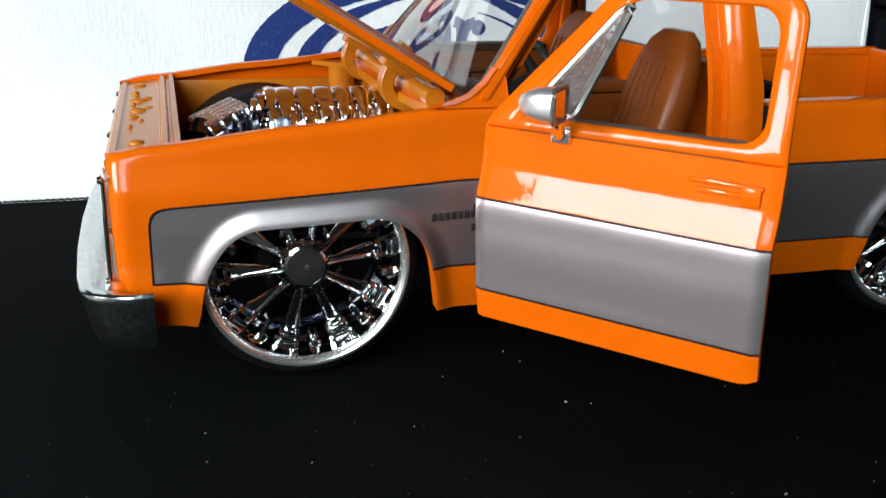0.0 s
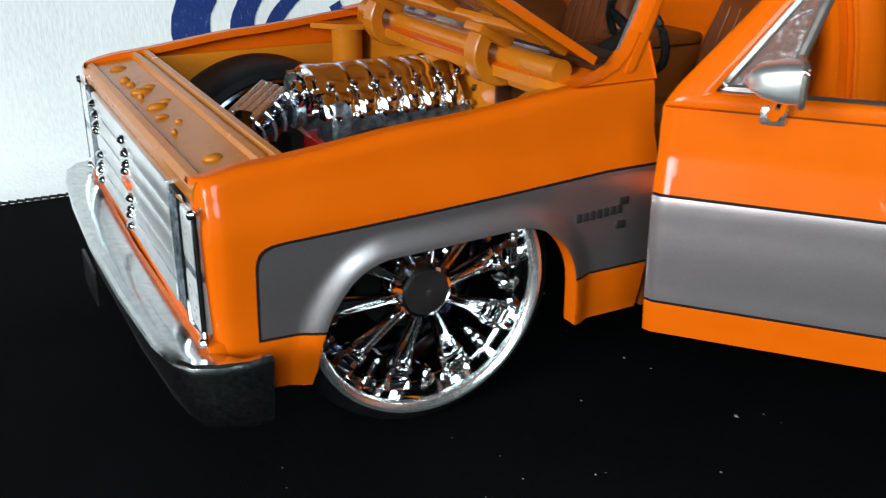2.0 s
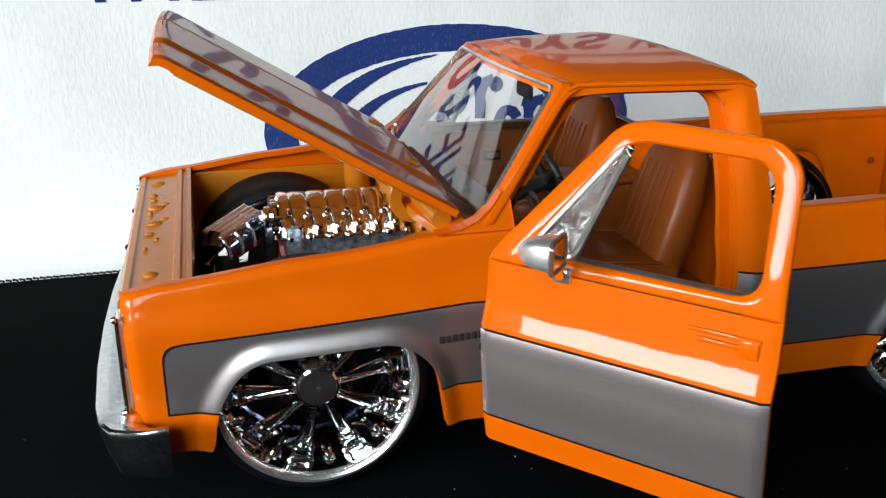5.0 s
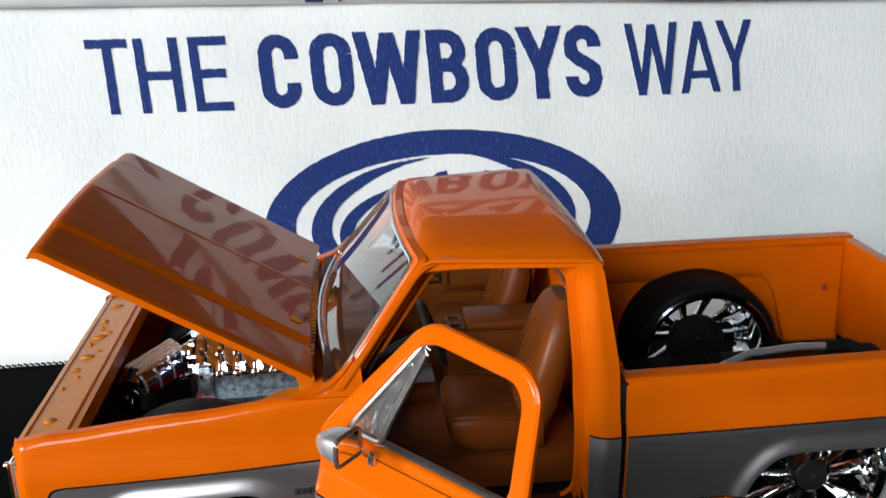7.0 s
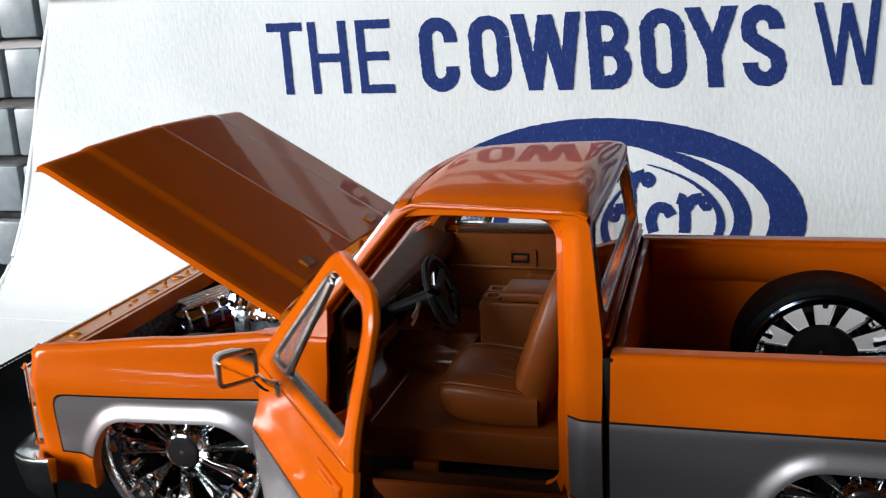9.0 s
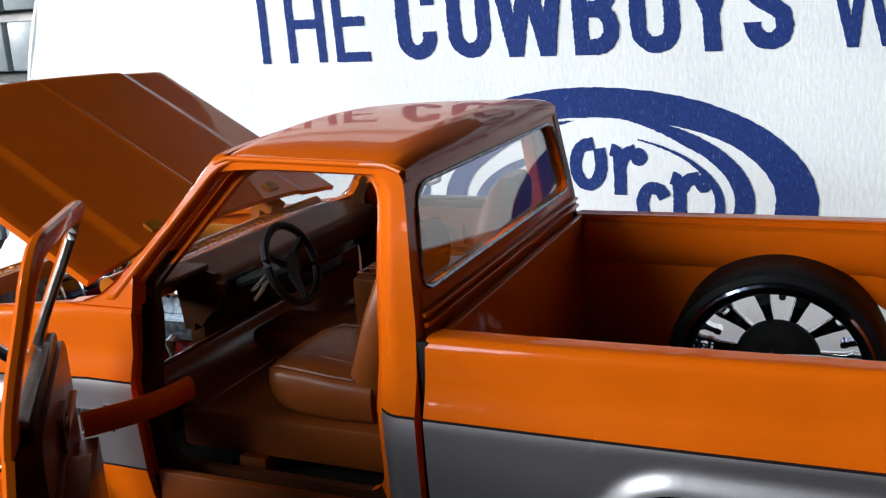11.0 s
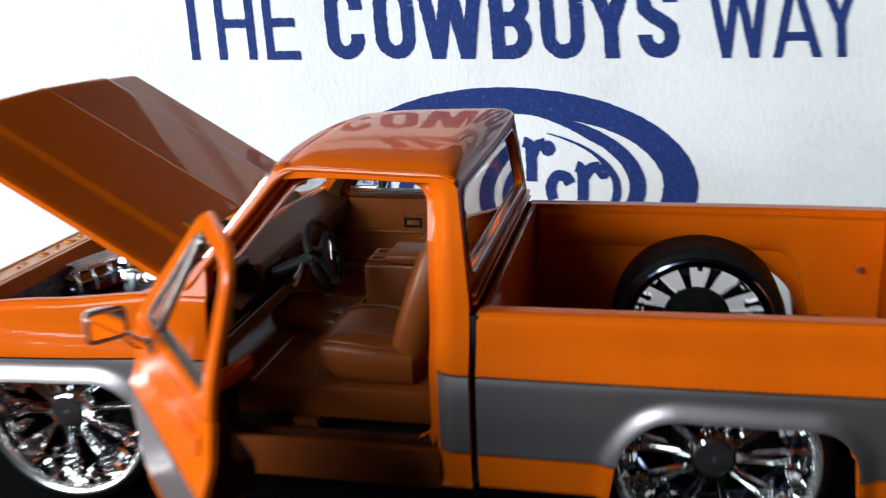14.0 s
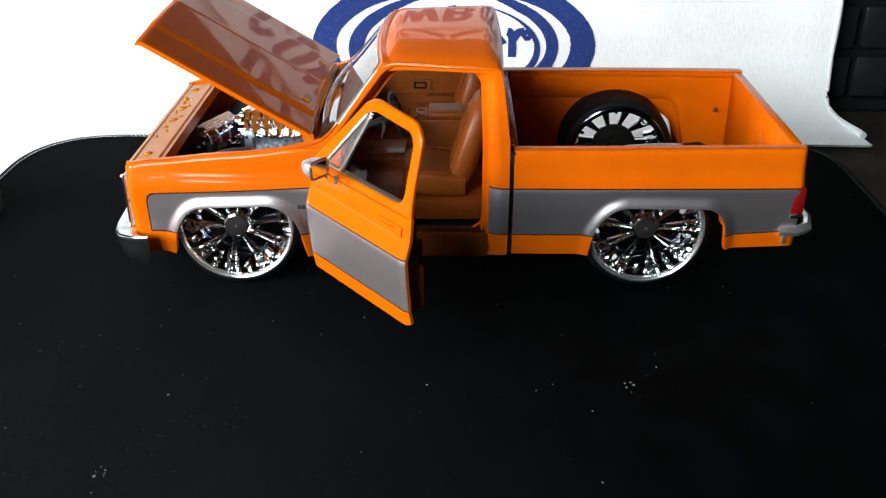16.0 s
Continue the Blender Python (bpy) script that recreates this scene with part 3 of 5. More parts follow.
# keyboard standing on its long edge behind the towel
board = root("keyboard", 0, 140, -6, "black computer keyboard standing upright behind the towel", "keyboard")
bm = bmesh.new(); box(bm, -215, 330, -2, 20, 0, 124, 4)
part("case", bm, key_black, board)
for r in range(5):
    for c in range(28):
        x = -206 + c * 19
        if -120 < x < 205:
            continue
        bm = bmesh.new(); box(bm, x, x + 16.5, -8, -2, 10 + r * 23, 10 + r * 23 + 19, 1.2)
        part("key", bm, key_grey if x < -100 else key_black, board)


# black block with chamfered corners at the pad's edge
block = root("black_block", -124, 10, 0, "small black plastic block lying on the pad edge", "block")
bm = bmesh.new()
prism(bm, [(-24, -11), (23, -11), (27, -5), (27, 3), (20, 13), (-24, 13)], 0.0, 7.5, "z")
bmesh.ops.bevel(bm, geom=[e for e in bm.edges if abs(e.verts[0].co.z - e.verts[1].co.z) < 0.1 and e.verts[0].co.z > 7], offset=0.9, segments=2, affect="EDGES")
part("case", bm, key_black, block)
bm = bmesh.new(); prism(bm, [(-20, -8), (19, -8), (19, 8), (-20, 8)], 7.4, 7.9, "z")
part("lid", bm, black, block)


# ---- pickup truck model ----
truck = root("model_truck", 0, -2, 0, "orange and silver toy pickup truck, hood and driver door open", "toy truck")
SIDE = [(8, 39.8), (12, 40.9), (16, 41.95), (20, 42.7), (30, 43.4), (34.6, 43.62), (35.8, 43.3), (37.4, 42.75), (39.2, 42.12), (40.6, 41.85), (47, 41.2), (69, 36.6), (72, 36.0)]


def side_y(z, x=80.0):
    """Half width of the body; the cab above the belt narrows towards the front."""
    narrow = 4.4 * max(0.0, (z - 47) / 21) * max(0.0, min(1.0, (78 - x) / 29))
    return lerp_table(SIDE, z) - narrow


def top_line(x):
    return lerp_table([(-31, 40.6), (-24, 41.8), (0, 44.4), (26, 46.9), (60, 47.2), (82, 47.2), (83.2, 46.0), (150, 46.4), (170, 46.4)], x)


ARCH_F = rounded([(-18.6, 8), (-16.6, 21.5), (-11.5, 28.6), (13.5, 29.8), (19.6, 24.5), (22.6, 8)], [0, 8, 8, 7, 7, 0], 8)
ARCH_R = rounded([(106.0, 8), (107.6, 22.5), (113.5, 29.6), (142.2, 29.2), (146.2, 24.6), (147.6, 8)], [0, 8, 8, 5, 5, 0], 8)


ARCH_FAR = rounded([(104.5, 8), (106.0, 24.5), (112.0, 32.0), (140.0, 32.0), (146.2, 26.0), (148.8, 8)], [0, 8, 8, 7, 7, 0], 8)


def arch_height(arch, x):
    best = None
    for a, b in zip(arch, arch[1:]):
        if min(a[0], b[0]) <= x <= max(a[0], b[0]) and abs(a[0] - b[0]) > 1e-6:
            z = a[1] + (b[1] - a[1]) * (x - a[0]) / (b[0] - a[0])
            best = z if best is None else max(best, z)
    return best


def arch_distance(arch, x, z):
    p, best = Vector((x, z)), 1e9
    for a, b in zip(arch, arch[1:]):
        a, b = Vector(a), Vector(b)
        t = max(0.0, min(1.0, (p - a).dot(b - a) / max(1e-9, (b - a).length_squared)))
        best = min(best, (p - a.lerp(b, t)).length)
    return best


def arch_flare(d):
    """Bulge of the body side at a distance from the wheel arch."""
    f = max(0.0, 1 - d / 3.5)
    return 1.25 * f * f * (3 - 2 * f)


def taper(x):
    """Inset of the body sides towards the nose and the tail."""
    return 1.5 * max(0.0, (8 - x) / 38) ** 1.6 + 1.5 * max(0.0, (96 - x) / -72) ** 1.6


def body_side(name, sign, x0, x1, bottom, arch, inner_edge, front_round=False, rear_round=False):
    """A body side with its wheel arch, a flared lip and a rolled top edge."""
    xs = [x0 + (x1 - x0) * k / 60 for k in range(61)]
    for a in arch:
        for d in (-0.02, 0.02):
            xs.append(a[0] + d)
    for e in (arch[0][0], arch[-1][0]):
        xs += [e - 0.01, e + 0.01, e - 1, e - 2, e + 1, e + 2, e - 0.4, e + 0.4]
    if front_round:
        xs += [x0 + 0.15, x0 + 0.5, x0 + 1.0, x0 + 1.7, x0 + 2.5]
    if rear_round:
        xs += [x1 - 0.15, x1 - 0.5, x1 - 1.0, x1 - 1.7]
    xs = sorted({round(x, 3) for x in xs if x0 <= x <= x1})
    outer, inner = [], []
    for x in xs:
        low = bottom(x)
        h = arch_height(arch, x)
        if h is not None:
            low = max(low, h)
        top = top_line(x)
        row_o, row_i = [], []
        cut = 0.0
        if front_round and x < x0 + 3:
            f = (x0 + 3 - x) / 3
            cut = 2.6 * (1 - math.sqrt(max(0, 1 - f * f)))
        if rear_round and x > x1 - 2:
            f = (x - x1 + 2) / 2
            cut = 2.0 * (1 - math.sqrt(max(0, 1 - f * f)))
        for k in range(27):
            z = low + (top - 1.3 - low) * k / 26
            d = arch_distance(arch, x, z)
            flare = arch_flare(d)
            y = side_y(z) + flare - cut - taper(x)
            row_o.append((x, sign * y, z))
            row_i.append((x, sign * (y - 1.3 - (1.4 * max(0, 1 - d / 2))), z))
        yt = side_y(top) - cut - taper(x)
        for q in (25, 50, 75, 90):
            a = radians(q)
            row_o.append((x, sign * (yt - 1.3 * (1 - math.cos(a))), top - 1.3 + 1.3 * math.sin(a)))
            row_i.append((x, sign * (yt - 1.6 - 0.8 * (1 - math.cos(a))), top - 2.2 + 1.0 * math.sin(a)))
        row_o.append((x, sign * (inner_edge - taper(x)), top - 0.05))
        row_i.append((x, sign * (inner_edge - taper(x)), top - 1.3))
        outer.append(row_o)
        inner.append(row_i)
    bm = bmesh.new()
    skin(bm, outer, inner)
    return part(name, bm, twotone, truck, second=paint)


for s in (-1, 1):
    body_side("front_fender", s, -30.5, 33.7 if s < 0 else 29.7, lambda x: 12.2 if x < 0 else 11.8, ARCH_F, 38.6, front_round=True)
    body_side("bed_side", s, 83.5, 168.5, lambda x: 12.8 if x < 120 else 15.1 + 0.035 * (x - 147), ARCH_R if s < 0 else ARCH_FAR, 36.8, rear_round=True)
    bm = bmesh.new()  # inner bed wall
    prism(bm, [(84, 16), (104, 16)] + [(p[0], max(16, p[1])) for p in (ARCH_R if s < 0 else ARCH_FAR) if p[1] > 16.5] + [(151.5, 16), (166.5, 16), (166.5, 46.1), (150, 46.0), (84, 45.7)], s * 36.8 - 0.5, s * 36.8 + 0.5)
    for v in bm.verts:
        v.co.y -= s * taper(v.co.x)
    part("bed_inner_wall", bm, paint, truck)
    bm = bmesh.new()  # bulge of the double wall above the wheel
    swell = [(0.0, 44.9), (1.5, 44.8), (2.3, 44.2), (2.5, 42.6), (2.4, 40.6), (2.0, 38.8), (1.2, 37.2), (0.4, 36.2), (0.0, 35.9)]
    loops = []
    for x, low, square in ((86, 35.9, 0), (110, 35.9, 0), (130, 35.9, 0), (140, 35.9, 0), (143, 35.5, 0.1), (145, 34.2, 0.3), (146.6, 31.6, 0.6), (147.8, 27.5, 0.85), (149, 22.0, 1), (150.4, 17.0, 1), (152, 16.5, 1), (164.6, 16.5, 1)):
        loops.append([(x, s * (36.5 - taper(x) - (q + (2.4 - q) * square * (0 < i < 8))), 44.9 - (44.9 - z) * (44.9 - low) / 9.0) for i, (q, z) in enumerate(swell)])
    rings(bm, loops)
    part("wall_bulge", bm, paint, truck)
    bm = bmesh.new()
    lathe(bm, [(0.01, -0.5), (0.7, -0.5), (0.9, 0.2), (0.01, 0.3)], 14, m=Matrix.Translation((159.8, s * 31.9, 33.2)) @ Matrix.Rotation(0 if s > 0 else math.pi, 4, "Z"))
    part("rivet", bm, satin, truck)


# black strips sunk between cab and bed, standing in for the gap's shade
for s in (-1, 1):
    bm = bmesh.new(); box(bm, 82.0, 83.9, s * 40.4 - 0.9, s * 40.4 + 0.9, 13.5, 45.5, 0.2)
    part("gap_shade", bm, black, truck)
# bed
bm = bmesh.new(); box(bm, 84, 166, -21, 21, 19.5, 21, 0.3)
part("bed_floor", bm, under, truck)
bm = bmesh.new(); box(bm, 83.6, 85, -39, 39, 16, 45.8, 0.4)
part("bed_front_wall", bm, paint, truck)
bm = bmesh.new(); box(bm, 164.8, 168.2, -34.0, 34.0, 19, 46.3, 0.7)
part("tailgate", bm, paint, truck)
for s in (-1, 1):
    bm = bmesh.new(); box(bm, 165.0, 169.0, s * 39.3 - 2.8, s * 39.3 + 2.8, 26.8, 35.4, 0.7)
    light = part("taillight", bm, lens_red, truck, "red plastic taillight")
    bm = bmesh.new(); box(bm, 165.2, 169.1, s * 39.3 - 2.8, s * 39.3 + 2.8, 25.6, 26.7, 0.35)
    part("lamp_trim", bm, chrome, light)
bm = bmesh.new()
tube(bm, [(163, -41.0, 21.2), (168, -41.7, 21.4), (171.5, -40.0, 21.8), (173, -35, 22), (173, 35, 22), (171.5, 40.0, 21.8), (168, 41.7, 21.4), (163, 41.0, 21.2)], 1.5, 8, flat=1.2)
box(bm, 164, 165.2, -41.7, -38.5, 17, 21.5, 0.3)
part("rear_bumper", bm, lip_metal, truck, "chrome rear bumper")


# cab
def cab_place(sign, inset=0.0):
    return lambda x, z, d: (x, sign * (side_y(z, x) - d - inset * max(0.0, min(1.0, (48 - z) * 0.5)) * (x < 34.5)), z)


CAB_OUT = outline([(29.9, 11.8), (29.9, 45), (28.4, 47.6), (45.6, 67.9), (49.5, 69.2), (76, 69.2), (79.6, 67.8), (82.2, 48), (82.2, 12.2)], [0, 2, 2, 3, 3, 3, 3, 2, 0])
CAB_IN = outline([(31.8, 13.0), (31.8, 44.5), (31.4, 47.6), (46.7, 66.6), (50.6, 68.0), (72.4, 68.0), (75.4, 65), (76.4, 46), (76.4, 13.0)], [2, 1, 2, 3, 3, 4, 3, 2, 2])
for s in (-1, 1):
    bm = bmesh.new()
    ring_panel(bm, CAB_OUT, CAB_IN, cab_place(s, 1.6 if s < 0 else 0.0), 2.4, 10, len(CAB_OUT), roll=1.7)
    part("cab_side", bm, twotone, truck, second=paint if s < 0 else tan)
    bm = bmesh.new()
    tube(bm, [cab_place(s, 1.6 if s < 0 else 0.0)(p[0], p[1], 2.3) for p in CAB_IN], 0.55, 8, closed=True)
    part("door_seal_lip", bm, paint, truck)
# roof
bm = bmesh.new()
outer, inner = [], []
for u in [i / 24 for i in range(23)] + [0.94, 0.955, 0.97, 0.98, 0.99, 1.0]:
    row_o, row_i = [], []
    for j in range(25):
        v = -1 + 2 * j / 24
        x = 45.4 + 34.4 * u - 2.0 * (1 - v * v) * (1 - u) + 0.8 * (1 - v * v) * u
        e = min(1.0, min(u, 1 - u) * 9)
        z = 69.0 + (1.0 * math.sqrt(max(0, 1 - abs(v) ** 7))) * (0.35 + 0.65 * e ** 0.5) + 1.7 * (1 - v * v) * e - 1.0 * (1 - u) ** 6 - 0.9 * max(0.0, (u - 0.95) / 0.05) ** 2
        hw = side_y(69.2, x) + 0.1 - 0.7 * max(0.0, (u - 0.95) / 0.05) ** 2
        row_o.append((x, v * hw, z))
        row_i.append((x, v * hw, z - 1.6))
    outer.append(row_o)
    inner.append(row_i)
skin(bm, outer, inner, 1, 0)
part("roof", bm, paint, truck, second=tan)
for s in (-1, 1):
    bm = bmesh.new()
    tube(bm, [(x, s * (side_y(69.2, x) + 0.15), 68.7 - (0.9 if x < 47 or x > 78.6 else 0)) for x in (45.8, 48, 54, 62, 70, 77, 79.4)], 0.42, 8)
    part("drip_rail", bm, paint, truck)
# cab back with the rear window
back_x = lambda z: 82.4 - max(0, (z - 47)) * 0.145
BACK_OUT = outline([(-41, 19), (41, 19), (36.4, 68.7), (-36.4, 68.7)], [0, 0, 4, 4])
BACK_IN = outline([(-37.2, 51.2), (37.2, 51.2), (33.4, 65.4), (-33.4, 65.4)], [3, 3, 4, 4])
bm = bmesh.new()
ring_panel(bm, BACK_OUT, BACK_IN, lambda y, z, d: (back_x(z) - d, y, z), 1.8, 6, len(BACK_OUT))
part("cab_back", bm, paint, truck, second=paint)
bm = bmesh.new()
tube(bm, [(back_x(p[1]) + 0.1, p[0], p[1]) for p in resample(BACK_IN, 80)], 0.32, 6, closed=True)
part("window_seal", bm, gunmetal, truck)
for z in (48.6, 47.2):
    bm = bmesh.new(); box(bm, back_x(z), back_x(z) + 1.0, -39.5, 39.5, z - 0.35, z + 0.35, 0.25)
    part("back_rib", bm, paint, truck)
bm = bmesh.new()
prism(bm, [(p[0], p[1]) for p in resample(BACK_IN, 60)], 0, 0.6, "x")
for v in bm.verts:
    v.co.x = back_x(v.co.z) - 1.0 - v.co.x
rear_glass = part("rear_window", bm, glass, truck, "clear plastic rear window", smooth=False)
rear_glass.visible_shadow = False


# windshield
def screen(u, v, d=0.0):
    """u across -1..1 between the body sides, v from base to top."""
    bow = 1 - u * u
    z = 47.2 + 22.2 * v
    x = 28.4 + 17.2 * v - 4.6 * bow * (1 - 0.45 * v)
    return (x + d, u * side_y(z, x + 1), z - 0.3 * bow + 1.0 * bow * v)


FRAME = outline([(-0.985, 0.0), (0.985, 0.0), (0.985, 0.985), (-0.985, 0.985)], [0, 0, 0.02, 0.02], fill=12)
GLASS = outline([(-0.925, 0.05), (0.925, 0.05), (0.93, 0.94), (-0.93, 0.94)], [0.06, 0.06, 0.06, 0.06], fill=12)
bm = bmesh.new()
ring_panel(bm, FRAME, GLASS, lambda u, v, d: screen(u, v, d + 0.35), 1.6, 3, len(FRAME))
part("windshield_frame", bm, paint, truck, second=paint)
bm = bmesh.new()
glass_at = lambda i, j, d: screen((-1 + i / 10) * (0.935 + 0.005 * j / 10), 0.04 + 0.9 * j / 10, d)
skin(bm, [[glass_at(i, j, 0.7) for j in range(11)] for i in range(21)], [[glass_at(i, j, 1.2) for j in range(11)] for i in range(21)], 0)
ws = part("windshield", bm, glass, truck, "clear curved plastic windshield")
ws.visible_shadow = False
bm = bmesh.new()
tube(bm, [screen(p[0], p[1], 0.2) for p in GLASS], 0.42, 6, closed=True)
part("windshield_trim", bm, lip_metal, ws, "thin bright trim round the windshield")
# cowl
bm = bmesh.new()
outer = [[(lerp_table([(0, 23.4), (1, 28.6)], f) - 4.9 * (1 - u * u), u * 39.6, 46.3 + 1.2 * f - 0.6 * u * u) for f in (0, 0.25, 0.5, 0.75, 1)] for u in [-1 + 2 * k / 24 for k in range(25)]]
skin(bm, outer, [[(p[0], p[1], p[2] - 1.6) for p in row] for row in outer])
part("cowl", bm, paint, truck, second=plastic)


# gussets where the pillars run down into the fender tops, and door jambs behind the openings
GUSSET = [(20.5, 46.7), (24.5, 47.3), (27.6, 48.5), (30.0, 50.3), (32.2, 52.8), (33.6, 51.5), (34.0, 46.7)]
JAMB_IN = outline([(35.4, 20.0), (35.4, 44.5), (34.8, 48.6), (48.4, 65.2), (51.6, 66.4), (71.6, 66.4), (73.6, 64.2), (74.4, 46), (74.4, 20.0)], [3, 1, 2, 3, 3, 4, 3, 2, 4])
for s in (-1, 1):
    bm = bmesh.new()
    at = lambda p, d: (p[0], s * (side_y(p[1], p[0]) + 0.03 - d), p[1])
    rings(bm, [[at(p, 0.3) for p in GUSSET], [at(p, 0.0) for p in rounded(GUSSET, 0.01, 1)[::2]], [at(p, 3.2) for p in GUSSET]])
    part("pillar_gusset", bm, paint, truck)
    bm = bmesh.new()
    ring_panel(bm, CAB_IN, JAMB_IN, lambda x, z, d: (x, s * (side_y(z, x) - 4.2 - d), z), 1.6, 3, len(CAB_IN))
    bmesh.ops.delete(bm, geom=[f for f in bm.faces if f.calc_center_median().x < 38 or f.calc_center_median().z < 20.4], context="FACES")
    part("door_jamb", bm, paint, truck, second=paint)
    # jamb's front post and foot again, browned to carry the open door's shade
    bm = bmesh.new()
    ring_panel(bm, CAB_IN, JAMB_IN, lambda x, z, d: (x, s * (side_y(z, x) - 4.2 - d), z), 1.6, 3, len(CAB_IN))
    bmesh.ops.delete(bm, geom=[f for f in bm.faces if f.calc_center_median().x >= 38 and f.calc_center_median().z >= 20.4], context="FACES")
    part("jamb_shade", bm, dash_brown, truck, second=dash_brown)


# doors
DOOR_FRAME = outline([(30.3, 46.0), (31.6, 48.4), (47.0, 67.2), (51.0, 68.6), (71.6, 68.6), (75.0, 65.6), (75.8, 46.0)], [0, 2, 3, 3, 5, 3, 0])
WINDOW = outline([(36.4, 48.2), (36.6, 48.6), (48.2, 64.4), (51.4, 65.6), (69.6, 65.6), (71.6, 63.4), (72.4, 48.2)], [0.3, 1, 2, 2, 3, 2, 4])


def build_door(sign):
    outer, inner = [], []
    for i in range(41):
        x = 30.3 + 45.5 * i / 40
        c = min(1.0, min(x - 30.3, 75.8 - x) / 0.8)
        bot = 15.0 + (3.0 * (1 - min(1, (75.8 - x) / 3.5)) ** 2 if x > 72.3 else 0) * 0.3
        row_o, row_i = [], []
        for k in range(29):
            z = bot + (46.0 - bot) * k / 28
            y = side_y(z) - 0.6 * (1 - math.sqrt(max(0, 1 - (1 - c) ** 2)))
            row_o.append((x, sign * y, z))
            row_i.append((x, sign * (y - 0.9), z))
        outer.append(row_o)
        inner.append(row_i)
    bm = bmesh.new()
    skin(bm, outer, inner)
    ring_panel(bm, DOOR_FRAME, WINDOW, cab_place(sign), 1.7, 8, len(WINDOW), lip=0.5)
    door = part("door", bm, twotone, truck, second=paint)
    # handle
    bm = bmesh.new()
    y = side_y(42.0)
    box(bm, 63.2, 73.6, sign * y - 0.35, sign * y + 0.35, 42.6, 43.3, 0.3)
    box(bm, 64.6, 71.0, sign * y - 0.5, sign * y + 0.5, 41.3, 42.1, 0.3)
    box(bm, 70.6, 73.4, sign * y - 0.55, sign * y + 0.55, 40.3, 43.0, 0.4)
    part("door_handle", bm, paint, door)
    # inner trim: thick lower panel, pocket, armrest and pull handle
    bm = bmesh.new()
    outer_y, inner_y = 41.1, 37.4
    prism(bm, rounded([(33, 16.5), (73.5, 16.5), (73.5, 45.0), (70, 46.2), (36, 46.2), (33, 44)], 1.5, 3), sign * outer_y, sign * inner_y)
    part("door_trim", bm, tan, door, "tan moulded inner panel")
    bm = bmesh.new()
    prism(bm, rounded([(34, 17), (73, 17), (73, 30), (34, 30)], 1.5, 3), sign * 37.5, sign * 34.8)
    part("map_pocket", bm, tan, door)
    bm = bmesh.new()
    prism(bm, rounded([(54.6, 31.6), (71.6, 31.6), (71.6, 37.0), (55.6, 37.0)], [1, 1, 1, 1.6], 4), sign * 37.5, sign * 34.0)
    part("armrest", bm, tan, door)
    bm = bmesh.new()
    box(bm, 35.0, 72.0, sign * 37.2 - 0.5, sign * 37.2 + 0.5, 37.3, 38.0, 0.25)
    part("ledge", bm, tan, door)
    bm = bmesh.new()
    rim_ = outline([(50.4, 37.9), (57.6, 37.9), (57.6, 42.4), (50.4, 42.4)], [0.5, 0.5, 0.5, 0.5])
    hole_ = outline([(51.3, 38.8), (56.0, 38.8), (56.0, 41.5), (51.3, 41.5)], [0.3, 0.3, 0.3, 0.3])
    ring_panel(bm, rim_, hole_, lambda a, b, d: (a, sign * (36.7 + d), b), 0.9, 2, len(rim_))
    part("inner_handle", bm, tan, door, second=tan)
    # thin black plate behind the rim gives the handle hole its shade
    bm = bmesh.new(); box(bm, 51.2, 56.1, sign * 37.3 - 0.15, sign * 37.3 + 0.15, 38.7, 41.6)
    part("recess_shade", bm, under, door, smooth=False)
    bm = bmesh.new(); box(bm, 52.0, 55.4, sign * 36.8 - 0.3, sign * 36.8 + 0.3, 39.6, 40.8, 0.2)
    part("handle_lever", bm, tan, door)
    bm = bmesh.new()
    box(bm, 37.5, 72.0, sign * 38.6 - 0.7, sign * 38.6 + 0.7, 46.2, 47.9, 0.4)
    part("belt_strip", bm, dash_brown, door)
    bm = bmesh.new()
    sill_at = lambda x, z, d: (x, sign * (side_y(z, x) - d), z)
    rings(bm, [[sill_at(x, z, d) for z, d in ((47.6, 0.9), (48.2, 0.75), (48.45, 1.1), (48.5, 1.8), (48.3, 2.5), (47.6, 2.6))] for x in (43.6, 44.2, 50, 56, 62, 67, 70.6, 71.4)])
    part("window_sill_trim", bm, frame_metal, door, "dull metal strip along the window's lower edge")
    # vent window
    tri = [(36.8, 48.5), (44.4, 48.5), (49.6, 65.0), (48.4, 64.6)]
    at = lambda p, d: (p[0], sign * (side_y(p[1], p[0]) - 1.0 - d), p[1])
    bm = bmesh.new()
    tube(bm, [at(p, 0) for p in resample(rounded(tri, [1, 0.6, 0.3, 0.3], 4), 50)], 0.68, 8, closed=True)
    part("vent_window", bm, frame_metal, door, "small triangular vent window with dull metal frame")
    bm = bmesh.new()
    a = [bm.verts.new(at(p, -0.2)) for p in tri]
    b = [bm.verts.new(at(p, 0.3)) for p in tri]
    bm.faces.new(a)
    bm.faces.new(b)
    for i in range(4):
        bm.faces.new((a[i], a[(i + 1) % 4], b[(i + 1) % 4], b[i]))
    pane = part("vent_pane", bm, hazy, door, smooth=False)
    pane.visible_shadow = False
    # mirror
    yb, cy, cz = side_y(46), 48.4, 51.8
    bm = bmesh.new()
    loops = []
    for f, w, h in ((0, 0.35, 0.35), (0.1, 1.35, 1.1), (0.3, 2.2, 1.8), (0.65, 2.8, 2.3), (1.0, 2.95, 2.4)):
        x = 40.4 + 5.8 * f
